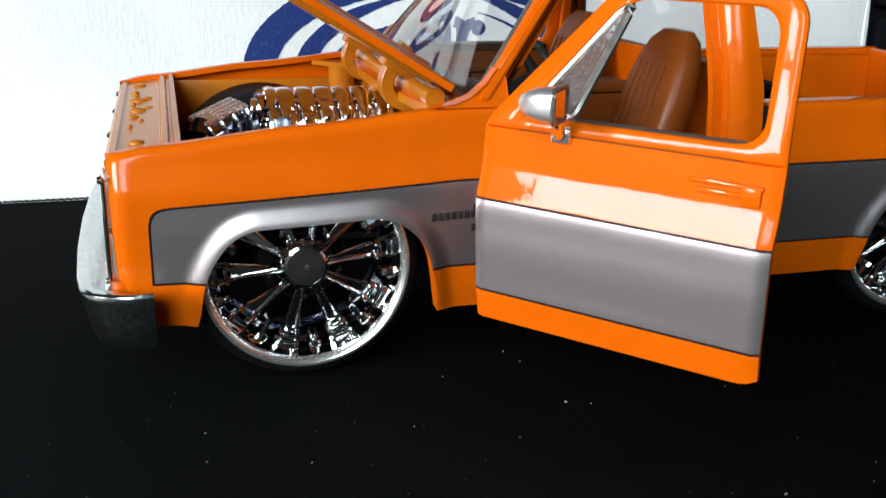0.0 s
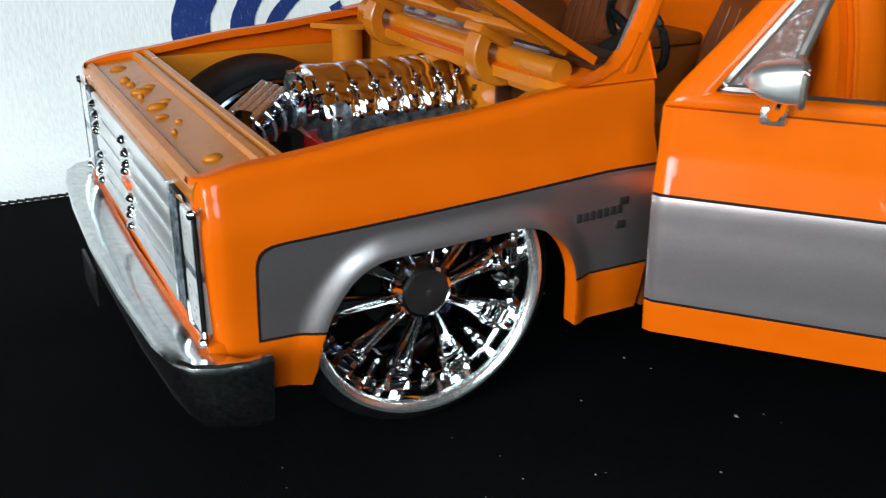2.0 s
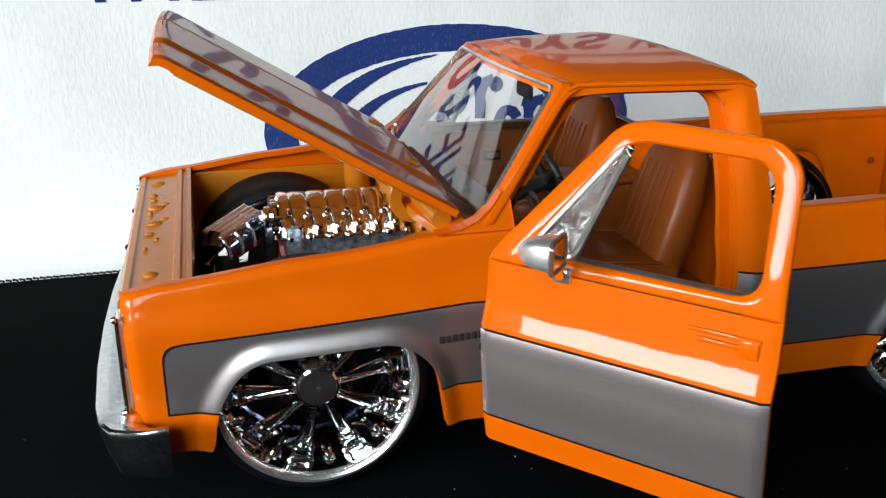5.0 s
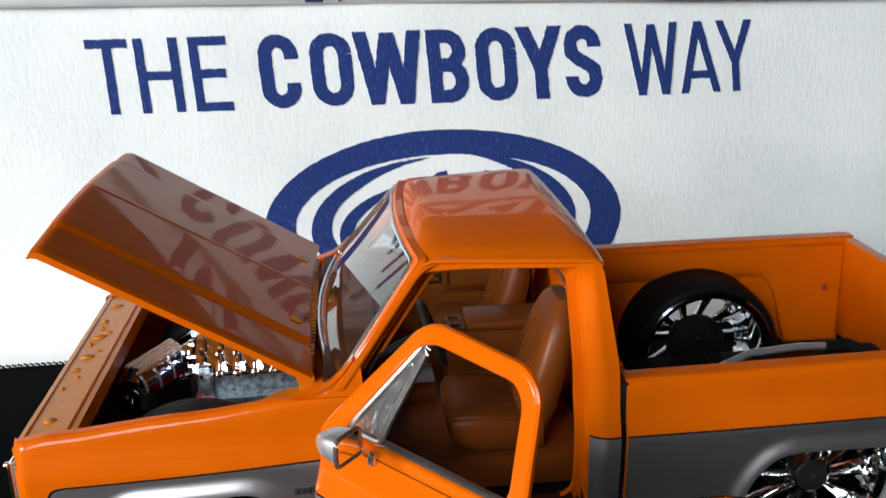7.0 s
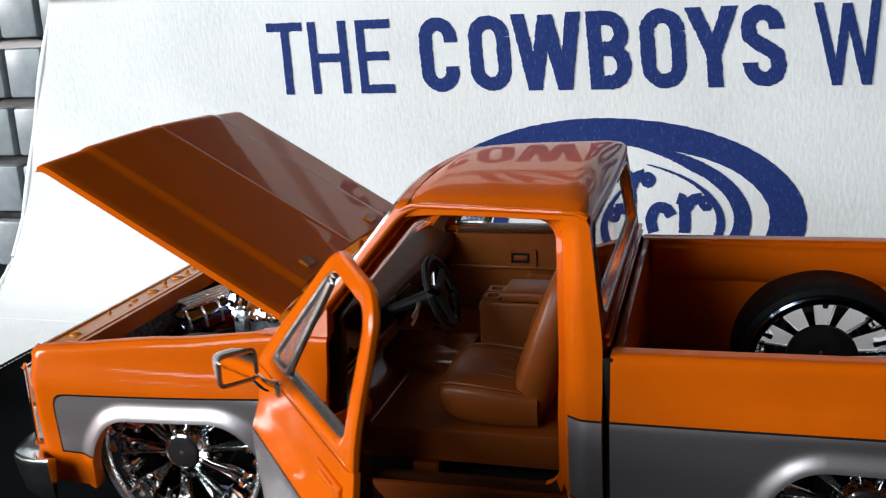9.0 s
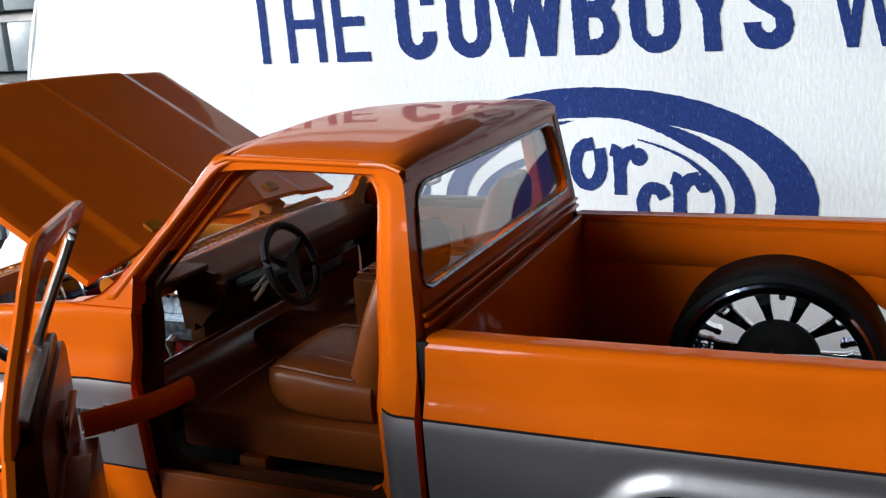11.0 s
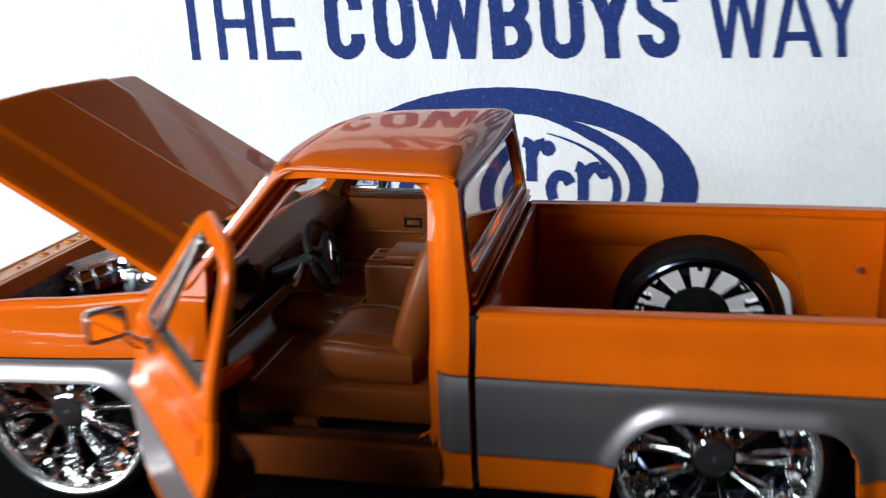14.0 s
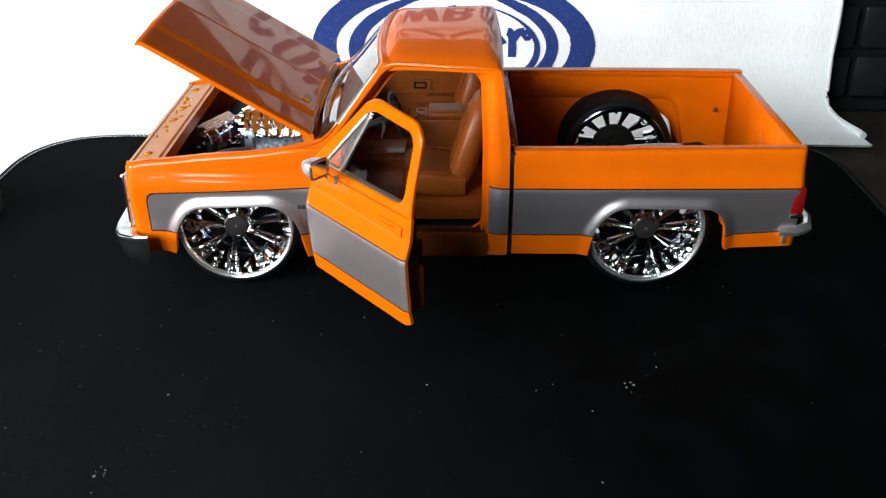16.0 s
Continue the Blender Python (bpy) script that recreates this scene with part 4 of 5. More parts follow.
        loops.append([(x, sign * (cy + w * math.copysign(abs(math.cos(q)) ** 0.55, math.cos(q))), cz + h * math.copysign(abs(math.sin(q)) ** 0.55, math.sin(q))) for q in [2 * math.pi * k / 24 for k in range(24)]])
    rings(bm, loops)
    swing = Matrix.Translation((43.5, sign * cy, cz)) @ Matrix.Rotation(radians(-sign * 10), 4, "Z") @ Matrix.Translation((-43.5, -sign * cy, -cz))
    bmesh.ops.transform(bm, matrix=swing, verts=bm.verts)
    part("side_mirror", bm, shell, door, "bright chrome side mirror")
    rim = rounded([(-2.9, -2.3), (2.9, -2.3), (2.9, 2.3), (-2.9, 2.3)], 0.9, 3)
    bm = bmesh.new()
    tube(bm, [(46.3, sign * cy + p[0], cz + p[1]) for p in rim], 0.42, 8, closed=True)
    bmesh.ops.transform(bm, matrix=swing, verts=bm.verts)
    part("mirror_frame", bm, frame_metal, door)
    bm = bmesh.new()
    prism(bm, [(sign * cy + p[0] * 0.94, cz + p[1] * 0.94) for p in rim], 46.22, 46.45, "x")
    bmesh.ops.transform(bm, matrix=swing, verts=bm.verts)
    part("mirror_glass", bm, chrome, door, smooth=False)
    bm = bmesh.new()
    tube(bm, [(43.6, sign * (yb + 0.2), 46.4), (43.7, sign * (yb + 1.2), 46.7), (44.1, sign * (yb + 2.4), 47.5), (44.6, sign * (yb + 3.8), 49.2), (45.0, sign * (yb + 5.0), 50.6)], [1.0, 1.0, 0.9, 0.8, 0.8], 10)
    part("mirror_arm", bm, chrome, door)
    bm = bmesh.new()
    box(bm, 42.0, 45.2, sign * (yb + 0.2) - 0.6, sign * (yb + 0.2) + 0.6, 45.0, 47.4, 0.5)
    part("mirror_base", bm, lip_metal, door)
    return door


build_door(1)
near_door = build_door(-1)
OPEN = 49.6
near_door.matrix_basis = Matrix.Translation((24.1 * MM, -53.8 * MM, 0)) @ Matrix.Rotation(radians(-OPEN), 4, "Z") @ Matrix.Translation((-30.3 * MM, 43.5 * MM, 0))
near_door["label"] = "orange and silver driver door swung wide open"
bm = bmesh.new()
arm = [Vector(p) for p in ((38, -35, 31.5), (37.4, -40.5, 31.5), (35.4, -45.6, 31.5), (33.0, -49, 31.5), (31.0, -51.8, 31.5))]
for _ in range(2):
    arm = [arm[0]] + [q for a, b in zip(arm, arm[1:]) for q in (a.lerp(b, 0.25), a.lerp(b, 0.75))] + [arm[-1]]
tube(bm, arm, 1.15, 16, flat=1.8)
part("door_hinge", bm, paint, truck, "curved hinge arm of the open door")


# hood, opened about its rear edge
def hood_point(u, v, d=0.0):
    """u from rear 0 to front 1, v across -1..1; closed position relative to the rear edge."""
    x = -53.6 * u - 2.6 * (1 - v * v) * (1 - u) - 1.0 * (1 - v * v) * u
    edge = 0.62 + 0.03 * (1 - u)
    ridge = 0.7 if abs(v) < edge else (0.7 * max(0.0, 1 - (abs(v) - edge) / 0.055))
    z = ridge * (0.25 + 0.75 * (1 - u * 0.4)) + 0.85 * (1 - abs(v) ** 1.3) + 0.16 * max(0.0, 1 - abs(v) / 0.018) - 0.9 * max(0.0, (u - 0.965) / 0.035) ** 2 - 0.3 * max(0.0, (abs(v) - 0.95) / 0.05) ** 2
    return (x, v * 39.8, z - d)


us = [k / 24 for k in range(23)] + [0.94, 0.96, 0.975, 0.99, 1.0]
us = sorted(set(us))
vs_ = sorted(set([-1 + 2 * k / 30 for k in range(31)] + [s * a for s in (-1, 1) for a in (0.009, 0.018, 0.03, 0.06, 0.61, 0.62, 0.63, 0.64, 0.65, 0.66, 0.675, 0.69, 0.705, 0.72, 0.95, 0.97, 0.985)]))
bm = bmesh.new()
skin(bm, [[hood_point(u, v) for v in vs_] for u in us], [[hood_point(u, v, 1.2) for v in vs_] for u in us], 1, 0)
hood = part("hood", bm, paint, truck, "orange hood propped open", second=plastic)
hood.matrix_basis = Matrix.Translation((24.9 * MM, 0, 50.4 * MM)) @ Matrix.Rotation(radians(31.0), 4, "Y")
bm = bmesh.new()
for s in (-1, 1):
    box(bm, -50, -3, s * 36.5 - 1, s * 36.5 + 1, -2.2, -0.9, 0.3)
    box(bm, -48, -8, s * 14 - 1, s * 14 + 1, -1.9, -0.4, 0.3)
box(bm, -9, -5, -35, 35, -2.2, -0.9, 0.4)
box(bm, -50.5, -47.5, -36, 36, -2.2, -0.9, 0.3)
part("hood_frame", bm, plastic, hood)
# hooked hinges: flat bands that curl forward under the cowl bar
for y in (-19.0, 18.7):
    pts = [(21.6, 54.4), (20.2, 52.6), (18.7, 50.4), (17.8, 48.4), (17.8, 46.4), (18.9, 44.7), (20.8, 43.9), (23.2, 43.9), (25.0, 44.0)]
    for _ in range(2):
        fine = [Vector(pts[0])]
        for a, b in zip(pts, pts[1:]):
            fine += [Vector(a).lerp(Vector(b), 0.25), Vector(a).lerp(Vector(b), 0.75)]
        pts = fine + [Vector(pts[-1])]
    bm = bmesh.new()
    loops = []
    for i, p in enumerate(pts):
        d = (pts[min(i + 1, len(pts) - 1)] - pts[max(i - 1, 0)]).normalized()
        nrm = Vector((-d.y, d.x))
        loops.append([(p.x + nrm.x * q, y + yy, p.y + nrm.y * q) for q, yy in ((-1.0, -1.75), (-1.2, -1.55), (-1.2, 1.55), (-1.0, 1.75), (1.0, 1.75), (1.2, 1.55), (1.2, -1.55), (1.0, -1.75))])
    rings(bm, loops)
    part("hood_hinge", bm, plastic, truck, "curved orange hood hinge hook")
    bm = bmesh.new()
    box(bm, -7.4, -1.2, y - 2.6, y + 2.6, -3.4, -1.0, 0.4)
    part("hinge_plate", bm, plastic, hood)

# header panel over the grille
bm = bmesh.new()
HEAD = [(-30.4, 37.6), (-30.6, 39.6), (-30.0, 40.4), (-29.0, 40.6), (-28.6, 40.3), (-22.2, 41.0), (-21.9, 41.7), (-21.0, 41.8), (-20.6, 41.3), (-20.2, 41.3), (-19.9, 42.0), (-19.0, 42.0), (-18.8, 38.5), (-22, 37.6)]
prism(bm, HEAD, -39.0, 39.0)
header = part("header_panel", bm, plastic, truck, "glossy orange header panel with moulded latches", smooth=False)
for x, y, w, h, q in ((-25.8, -31, 1.6, 1.3, 0.5), (-27.2, -17, 0.5, 0.5, 0.4), (-25.4, -12, 0.6, 0.5, 0.4), (-26.8, -8, 1.2, 0.5, 0.3), (-26.0, -1.5, 2.0, 1.2, 0.5), (-24.2, 1.0, 1.2, 0.6, 0.4), (-27.0, 5.5, 0.6, 0.7, 0.5),
                    (-26.0, 9.5, 2.2, 1.3, 0.5), (-24.4, 11.5, 1.4, 0.6, 0.5), (-26.6, 15, 0.8, 0.5, 0.4), (-26.8, 19, 1.0, 0.8, 0.5), (-26, 29, 1.8, 1.3, 0.4)):
    bm = bmesh.new()
    lathe(bm, [(0.05, -1.0), (0.55, -0.85), (0.85, -0.5), (1.0, 0.0), (1.0, 0.6)], 16, m=Matrix.Translation((x, y, 40.75)) @ Matrix.Diagonal((w * 0.8, h * 0.8, q, 1)) @ Matrix.Rotation(radians(-90), 4, "X"))
    part("latch", bm, plastic, header)

# grille, headlights, bumper
bm = bmesh.new(); box(bm, -30.2, -28, -40.2, 40.2, 20.6, 37.8, 0.4)
grille = part("grille", bm, gunmetal, truck, "chrome grille with square headlights")
for z0, z1 in ((34.5, 37.5), (31.2, 34.05), (27.5, 30.8), (24.3, 27.1), (20.9, 23.85)):
    bm = bmesh.new(); box(bm, -31.2, -30.0, -27.6, 27.6, z0, z1, 0.22)
    part("bar", bm, shell, grille)
for y in (-0.6, 25.0):
    for z in (35.9, 34.25, 32.6, 31.1, 27.25, 25.6, 24.1, 22.3):
        bm = bmesh.new()
        lathe(bm, [(0.01, -0.9), (0.5, -0.8), (0.95, -0.3), (1.05, 0.5), (0.01, 0.6)], 12, m=Matrix.Translation((-31.3, y + (0.9 if int(z * 10) % 2 else -0.7), z)) @ Matrix.Rotation(radians(-90), 4, "Z") @ Matrix.Diagonal((1.25, 1, 0.75, 1)))
        part("grille_stud", bm, chrome, grille)
bm = bmesh.new(); box(bm, -31.9, -31.0, -2.2, 2.2, 28.5, 29.9, 0.45)
part("bow_badge", bm, amber, grille)
for s in (-1, 1):
    bm = bmesh.new(); box(bm, -31.0, -29.8, s * 30.9 - 2.5, s * 30.9 + 2.5, 21.2, 37.4, 0.2)
    part("dark_gap", bm, black, grille)
    for dy in (-1.5, 0.1, 1.6):
        bm = bmesh.new(); box(bm, -31.35, -30.8, s * 30.9 + dy - 0.22, s * 30.9 + dy + 0.22, 21.8, 36.8, 0.12)
        part("gap_rib", bm, gunmetal if dy else chrome, grille)
    for z in (25.0, 33.2):
        bm = bmesh.new()
        box(bm, -31.2, -29.6, s * 37.2 - 3.0, s * 37.2 + 3.0, z - 3.6, z + 3.6, 0.5)
        part("headlight", bm, lamp_lens, grille, "square silvery headlight")
    bm = bmesh.new(); box(bm, -31.1, -29.6, s * 37.2 - 3.0, s * 37.2 + 3.0, 28.5, 29.7, 0.2)
    part("lamp_divider", bm, gunmetal, grille)
    bm = bmesh.new()
    tube(bm, [(-31.0, s * y, z) for y, z in ((33.8, 20.9), (40.6, 20.9), (40.6, 37.4), (33.8, 37.4))], 0.36, 8, closed=True)
    part("bezel", bm, chrome, grille)
    for z in (21.0, 37.2):
        bm = bmesh.new()
        lathe(bm, [(0.01, -0.7), (0.5, -0.6), (0.75, 0.0), (0.01, 0.3)], 10, m=Matrix.Translation((-31.1, s * 40.6, z)) @ Matrix.Rotation(radians(-90), 4, "Z"))
        part("bezel_bolt", bm, chrome, grille)
# valance under the grille
bm = bmesh.new(); box(bm, -30.9, -28, -41, 41, 17.0, 20.8, 0.5)
part("valance", bm, paint, truck)
# bumper with wrapped ends
prof = [(6.6, 19.4), (3.0, 20.2), (0.8, 20.4), (0.2, 20.1), (0.0, 19.6), (0.15, 19.0), (0.9, 15.5), (2.2, 11.6), (2.9, 11.0), (3.8, 11.6), (4.4, 13.5)]
path = [(-24.6, -46.6), (-27.5, -46.8), (-31.0, -46.2), (-33.8, -44.8), (-35.6, -42.0), (-36.6, -36), (-37.6, -20), (-38.0, 0), (-37.6, 20), (-36.6, 36), (-35.6, 42.0), (-33.8, 44.8), (-31.0, 46.2), (-27.5, 46.8), (-24.6, 46.6)]
loops = []
for i, p in enumerate(path):
    a, b = Vector(path[max(i - 1, 0)]), Vector(path[min(i + 1, len(path) - 1)])
    d = (b - a).normalized()
    nrm = Vector((-d.y, d.x))
    reach = 0.45 if i in (0, 1, 13, 14) else 0.75 if i in (2, 3, 11, 12) else 1.0
    loops.append([(p[0] - nrm.x * q * reach, p[1] - nrm.y * q * reach, z) for q, z in prof])
bm = bmesh.new()
rings(bm, loops)
part("front_bumper", bm, bumper_chrome, truck, "heavy chrome front bumper")
bm = bmesh.new(); box(bm, -37.0, -36.4, 10, 22, 5.4, 11.6, 0.2)
part("plate", bm, black, truck)

# fender badge: plain dark bars
BADGE = [(20.2 + 1.14 * k, 21.1 + 1.14 * k, 28.3 + 0.06 * k, 29.6 + 0.06 * k) for k in range(7)] + [(27.4, 29.0, 29.9, 31.0), (27.2, 28.8, 26.3, 27.5)]
for x0, x1, z0, z1 in BADGE:
    bm = bmesh.new()
    y = side_y((z0 + z1) / 2) + arch_flare(arch_distance(ARCH_F, (x0 + x1) / 2, (z0 + z1) / 2)) + 0.05 - taper((x0 + x1) / 2)
    box(bm, x0, x1, -y - 0.1, -y + 0.1, z0, z1, 0.04)
    part("fender_badge", bm, badge, truck)


# wheels
def build_wheel():
    """Axis along y, face towards -y, hub at the origin."""
    bm = bmesh.new()
    lathe(bm, [(17.4, -1.9), (17.2, -2.1), (16.6, -2.1), (16.4, -1.9), (16.3, -1.4), (15.9, 0.9), (15.5, 1.5), (15.5, 3.0), (15.4, 9.0), (16.2, 13.6), (17.2, 14.4), (17.4, 13.0), (16.4, 9), (16.6, 2)], 72, closed=True)
    rim = part("wheel", bm, chrome, truck, "large chrome wheel with slim black tyre")
    bm = bmesh.new()
    lathe(bm, [(17.3, -2.3), (17.9, -2.6), (18.9, -2.2), (19.6, -1.2), (19.95, 0.2), (20, 3), (20, 10), (19.8, 12.6), (19.2, 14.2), (18.0, 14.8), (17.3, 14.4)], 72, closed=True)
    part("tyre", bm, rubber, rim, "thin black rubber tyre")
    bm = bmesh.new()
    lathe(bm, [(17.65, -2.2), (17.7, -2.75), (17.5, -3.05), (17.1, -3.1), (16.5, -2.75), (16.3, -2.45), (16.2, -1.7), (16.6, -1.5), (17.2, -1.8)], 96, closed=True)
    part("rim_lip", bm, lip_metal, rim, "bright polished rim lip")
    bm = bmesh.new()
    lathe(bm, [(17.7, 14.3), (17.7, 15.0), (17.2, 15.3), (16.4, 15.1), (15.7, 14.4), (15.3, 13.4), (15.9, 13.2), (17.0, 13.9)], 72, closed=True)
    part("rim_lip", bm, dark_chrome, rim, "dark inner rim edge")
    for k in range(10):
        bm = bmesh.new()
        turn = Matrix.Rotation(radians(36 * k + 12), 4, "Y")
        for side in (-1, 1):
            loops = []
            for r, off, w, y0, y1 in ((3.6, 0.42, 0.34, -1.1, 1.4), (6, 0.5, 0.3, -0.5, 1.7), (8.5, 0.72, 0.33, 0.2, 2.0), (11, 1.0, 0.4, 0.8, 2.5), (12.2, 1.15, 0.46, 1.0, 2.7), (12.5, 1.18, 0.62, 0.5, 2.8), (13.4, 1.3, 0.66, 0.6, 2.9), (13.7, 1.34, 0.5, 1.3, 3.0), (14.6, 1.42, 0.55, 1.2, 3.1), (15.8, 1.55, 0.85, 0.7, 3.2)):
                c = side * off
                loops.append([(c - w, y0 + 0.62, r), (c - w * 0.18, y0, r), (c + w * 0.18, y0, r), (c + w, y0 + 0.62, r), (c + w * 0.8, y1 - 0.3, r), (c + w * 0.3, y1, r), (c - w * 0.3, y1, r), (c - w * 0.8, y1 - 0.3, r)])
            rings(bm, loops, m=turn)
        rings(bm, [[(-w, y, r), (w, y, r), (w, y + 0.9, r), (-w, y + 0.9, r)] for r, w, y in ((4.0, 0.5, 0.2), (8.5, 0.8, 1.2), (12.4, 1.2, 1.9))], m=turn)
        box(bm, -1.1, 1.1, 0.9, 2.2, 12.9, 13.6, 0.2, m=turn)
        box(bm, -1.5, 1.5, 1.1, 2.4, 14.5, 15.8, 0.25, m=turn)
        part("spoke", bm, cast, rim)
    for k in range(10):
        bm = bmesh.new()
        turn = Matrix.Rotation(radians(36 * k + 30), 4, "Y")
        reach = 11.4 if k % 2 else 13.4
        loops = [[(-w, 1.9 - q, r), (-w * 0.4, 1.5 - q, r), (w * 0.4, 1.5 - q, r), (w, 1.9 - q, r), (w, 4.2, r), (-w, 4.2, r)] for r, w, q in ((reach, 0.4, 0.0), (reach + 0.4, 0.62, 0.6), (reach + 1.1, 0.66, 0.5), (reach + 1.3, 0.5, 0.0), (14.6, 0.6, 0.1), (14.9, 0.95, 0.7), (15.8, 1.1, 0.8))]
        rings(bm, loops, m=turn)
        part("stub", bm, cast, rim)
    bm = bmesh.new()
    lathe(bm, [(0.01, -1.2), (2.6, -1.25), (3.3, -1.6), (3.7, -1.4), (4.2, -0.4), (5.0, 0.6), (5.2, 2.8), (0.01, 3.2)], 40)
    part("hub", bm, chrome, rim)
    bm = bmesh.new()
    lathe(bm, [(0.01, -1.95), (2.6, -1.9), (3.2, -1.75), (3.3, -1.3), (0.01, -1.1)], 36)
    part("cap", bm, badge, rim, "dark centre cap")
    bm = bmesh.new()
    lathe(bm, [(0.01, -2.0), (0.5, -1.95), (0.62, -1.65), (0.01, -1.5)], 16)
    part("cap_boss", bm, gunmetal, rim)
    bm = bmesh.new()
    lathe(bm, [(0.01, 4.6), (7.4, 4.6), (7.9, 5.2), (7.9, 7.0), (5, 9.5), (0.01, 9.8)], 48)
    part("brake_disc", bm, under, rim)
    bm = bmesh.new()
    lathe(bm, [(0.01, 9.4), (0.75, 9.4), (0.75, 10.4), (0.5, 10.9), (0.01, 11.0)], 12, m=Matrix.Translation((0.6, 0, 2.8)))
    part("axle_pin", bm, chrome, rim)
    for k in range(5):
        bm = bmesh.new()
        lathe(bm, [(0.01, -0.2), (0.5, -0.1), (0.6, 1.4), (0.01, 1.4)], 10, m=Matrix.Rotation(radians(72 * k + 36), 4, "Y") @ Matrix.Translation((0, 0.6, 6.2)))
        part("nut", bm, chrome, rim)
    return rim


def seat_wheel(src, x, s, turn):
    m = Matrix.Translation((x * MM, s * 36.4 * MM, 20 * MM)) @ Matrix.Rotation(0 if s < 0 else math.pi, 4, "Z") @ Matrix.Rotation(radians(turn), 4, "Y")
    return m


first = build_wheel()
first.matrix_basis = seat_wheel(first, 0, -1, 0)
for x, s, turn in ((124, -1, 9), (0, 1, 20), (124, 1, 4)):
    copy_thing(first, seat_wheel(first, x, s, turn))

# chassis under the body
bm = bmesh.new()
for y in (-18, 18):
    box(bm, -24, 164, y - 2, y + 2, 12.5, 17.5, 0.5)
box(bm, -1.6, 1.6, -30, 30, 18.4, 21.6, 0.5)
box(bm, 122.4, 125.6, -30, 30, 18.4, 21.6, 0.5)
box(bm, 31, 82, -40, 40, 13.0, 17.0, 0.5)
part("chassis", bm, under, truck)
# tan boxes over the orange rockers, their brown partly the door's shade
for s in (-1, 1):
    bm = bmesh.new()
    box(bm, 34.6, 76.3, s * 40.5 - 0.85, s * 40.5 + 0.85, 11.7, 19.4, 0.4)
    part("shaded_sill", bm, tan, truck)

# engine bay
# black sheet added under the engine to block light and view from below
bm = bmesh.new(); box(bm, -27.5, 24, -22.5, 22.5, 20.5, 23, 0.4)
part("bay_blocker", bm, under, truck)
bm = bmesh.new()
box(bm, 24.0, 26.0, -14.6, 39, 16, 46.4, 0.4)
part("firewall", bm, plastic, truck)
for s in (-1, 1):
    bm = bmesh.new(); box(bm, -28, 25, s * 38.9 - 0.5, s * 38.9 + 0.5, 30, top_line(-10) - 3, 0.3)
    part("inner_fender", bm, plastic, truck)
    bm = bmesh.new()
    lathe(bm, [(0.01, -8), (2.9, -8), (3.1, 8.6), (0.01, 8.6)], 28, m=Matrix.Translation((19.4, s * 35.4, 35.4)) @ Matrix.Rotation(radians(90), 4, "X"))
    part("strut_tower", bm, plastic, truck)
    bm = bmesh.new()
    prism(bm, rounded([(12.6, s * 38.2), (17.0, s * 33.2), (21.0, s * 31.2), (24.4, s * 32.0), (25.6, s * 38.6)], [0.5, 2, 2, 1, 0.5], 4), 43.6, 44.6, "z")
    part("tower_flange", bm, plastic, truck)
bm = bmesh.new(); box(bm, 22.6, 26, -37, 37, 42.6, 45.6, 0.6)
part("cowl_shelf", bm, plastic, truck)
bm = bmesh.new()
tube(bm, [(22.2 + 0.9 * (y / 34) ** 2, y, 47.2) for y in (-34, -26, -18, -9, 0, 9, 18, 26, 34)], 1.75, 16)
part("cowl_bar", bm, plastic, truck)
bm = bmesh.new()
for k in range(26):
    y = -25 + 2 * k
    box(bm, 23.0, 24.6, y - 0.55, y + 0.55, 48.0, 48.7, 0.15)
part("cowl_vent", bm, plastic, truck, "row of short ribs along the cowl")
bm = bmesh.new()
box(bm, 18.6, 22.0, -3.0, 0.2, 42.6, 44.6, 0.4)
part("bay_bracket", bm, plastic, truck)
bm = bmesh.new(); box(bm, -2.6, 22, -11.2, 11.2, 20, 33.0, 1.0)
engine = part("engine", bm, red, truck, "red engine block with chrome blower")
bm = bmesh.new()
prism(bm, [(0.4, 33.0), (22.6, 33.0), (23.2, 36.6), (22.6, 37.2), (0.4, 37.2)], -8.6, 8.6)
part("manifold", bm, gunmetal, engine, "dull grey cast manifold")
for s in (-1, 1):
    bm = bmesh.new()
    prism(bm, rounded([(1.5, 30.2), (22.0, 30.2), (22.6, 33.8), (1.5, 33.8)], 0.8, 3), s * 12.6, s * 8.8)
    part("valve_cover", bm, gunmetal, engine)
    bm = bmesh.new()
    rings(bm, [[(x, s * (a + da), z) for a, z in ((3.0, 33.0), (9.4, 33.0), (9.8, 36.6), (8.8, 39.6), (5.0, 40.6), (3.0, 39.0))] for x, da in ((-1.6, -0.6), (-1.0, 0.0), (1.2, 0.2), (1.8, -0.4))])
    part("front_bracket", bm, gunmetal, engine)
# blower case: six broad rounded sections with narrow grooves, a split line and bolts
CASE = [(8.3, 37.0), (8.9, 37.4), (8.7, 38.6), (7.4, 40.6), (5.9, 42.0), (5.3, 42.2), (4.6, 43.2), (2.8, 44.0), (0.0, 44.3)]
CASE = CASE + [(-a, b) for a, b in CASE[-2::-1]]
bm = bmesh.new()
rings(bm, [[(x, a * 0.86, 37.0 + (b - 37.0) * 0.84) for a, b in CASE] for x in (-0.6, 22.4)])
part("blower", bm, cast, engine, "ribbed chrome blower")
for i in range(6):
    bm = bmesh.new()
    loops = []
    for dx, k in ((0.1, 0.87), (0.2, 0.93), (0.55, 0.975), (1.2, 0.998), (1.85, 1.0), (2.5, 0.998), (3.15, 0.975), (3.5, 0.93), (3.6, 0.87)):
        loops.append([(-0.5 + 3.78 * i + dx, a * k, 37.0 + (b - 37.0) * (0.5 + 0.5 * k)) for a, b in CASE])
    rings(bm, loops)
    part("rib", bm, cast, engine)
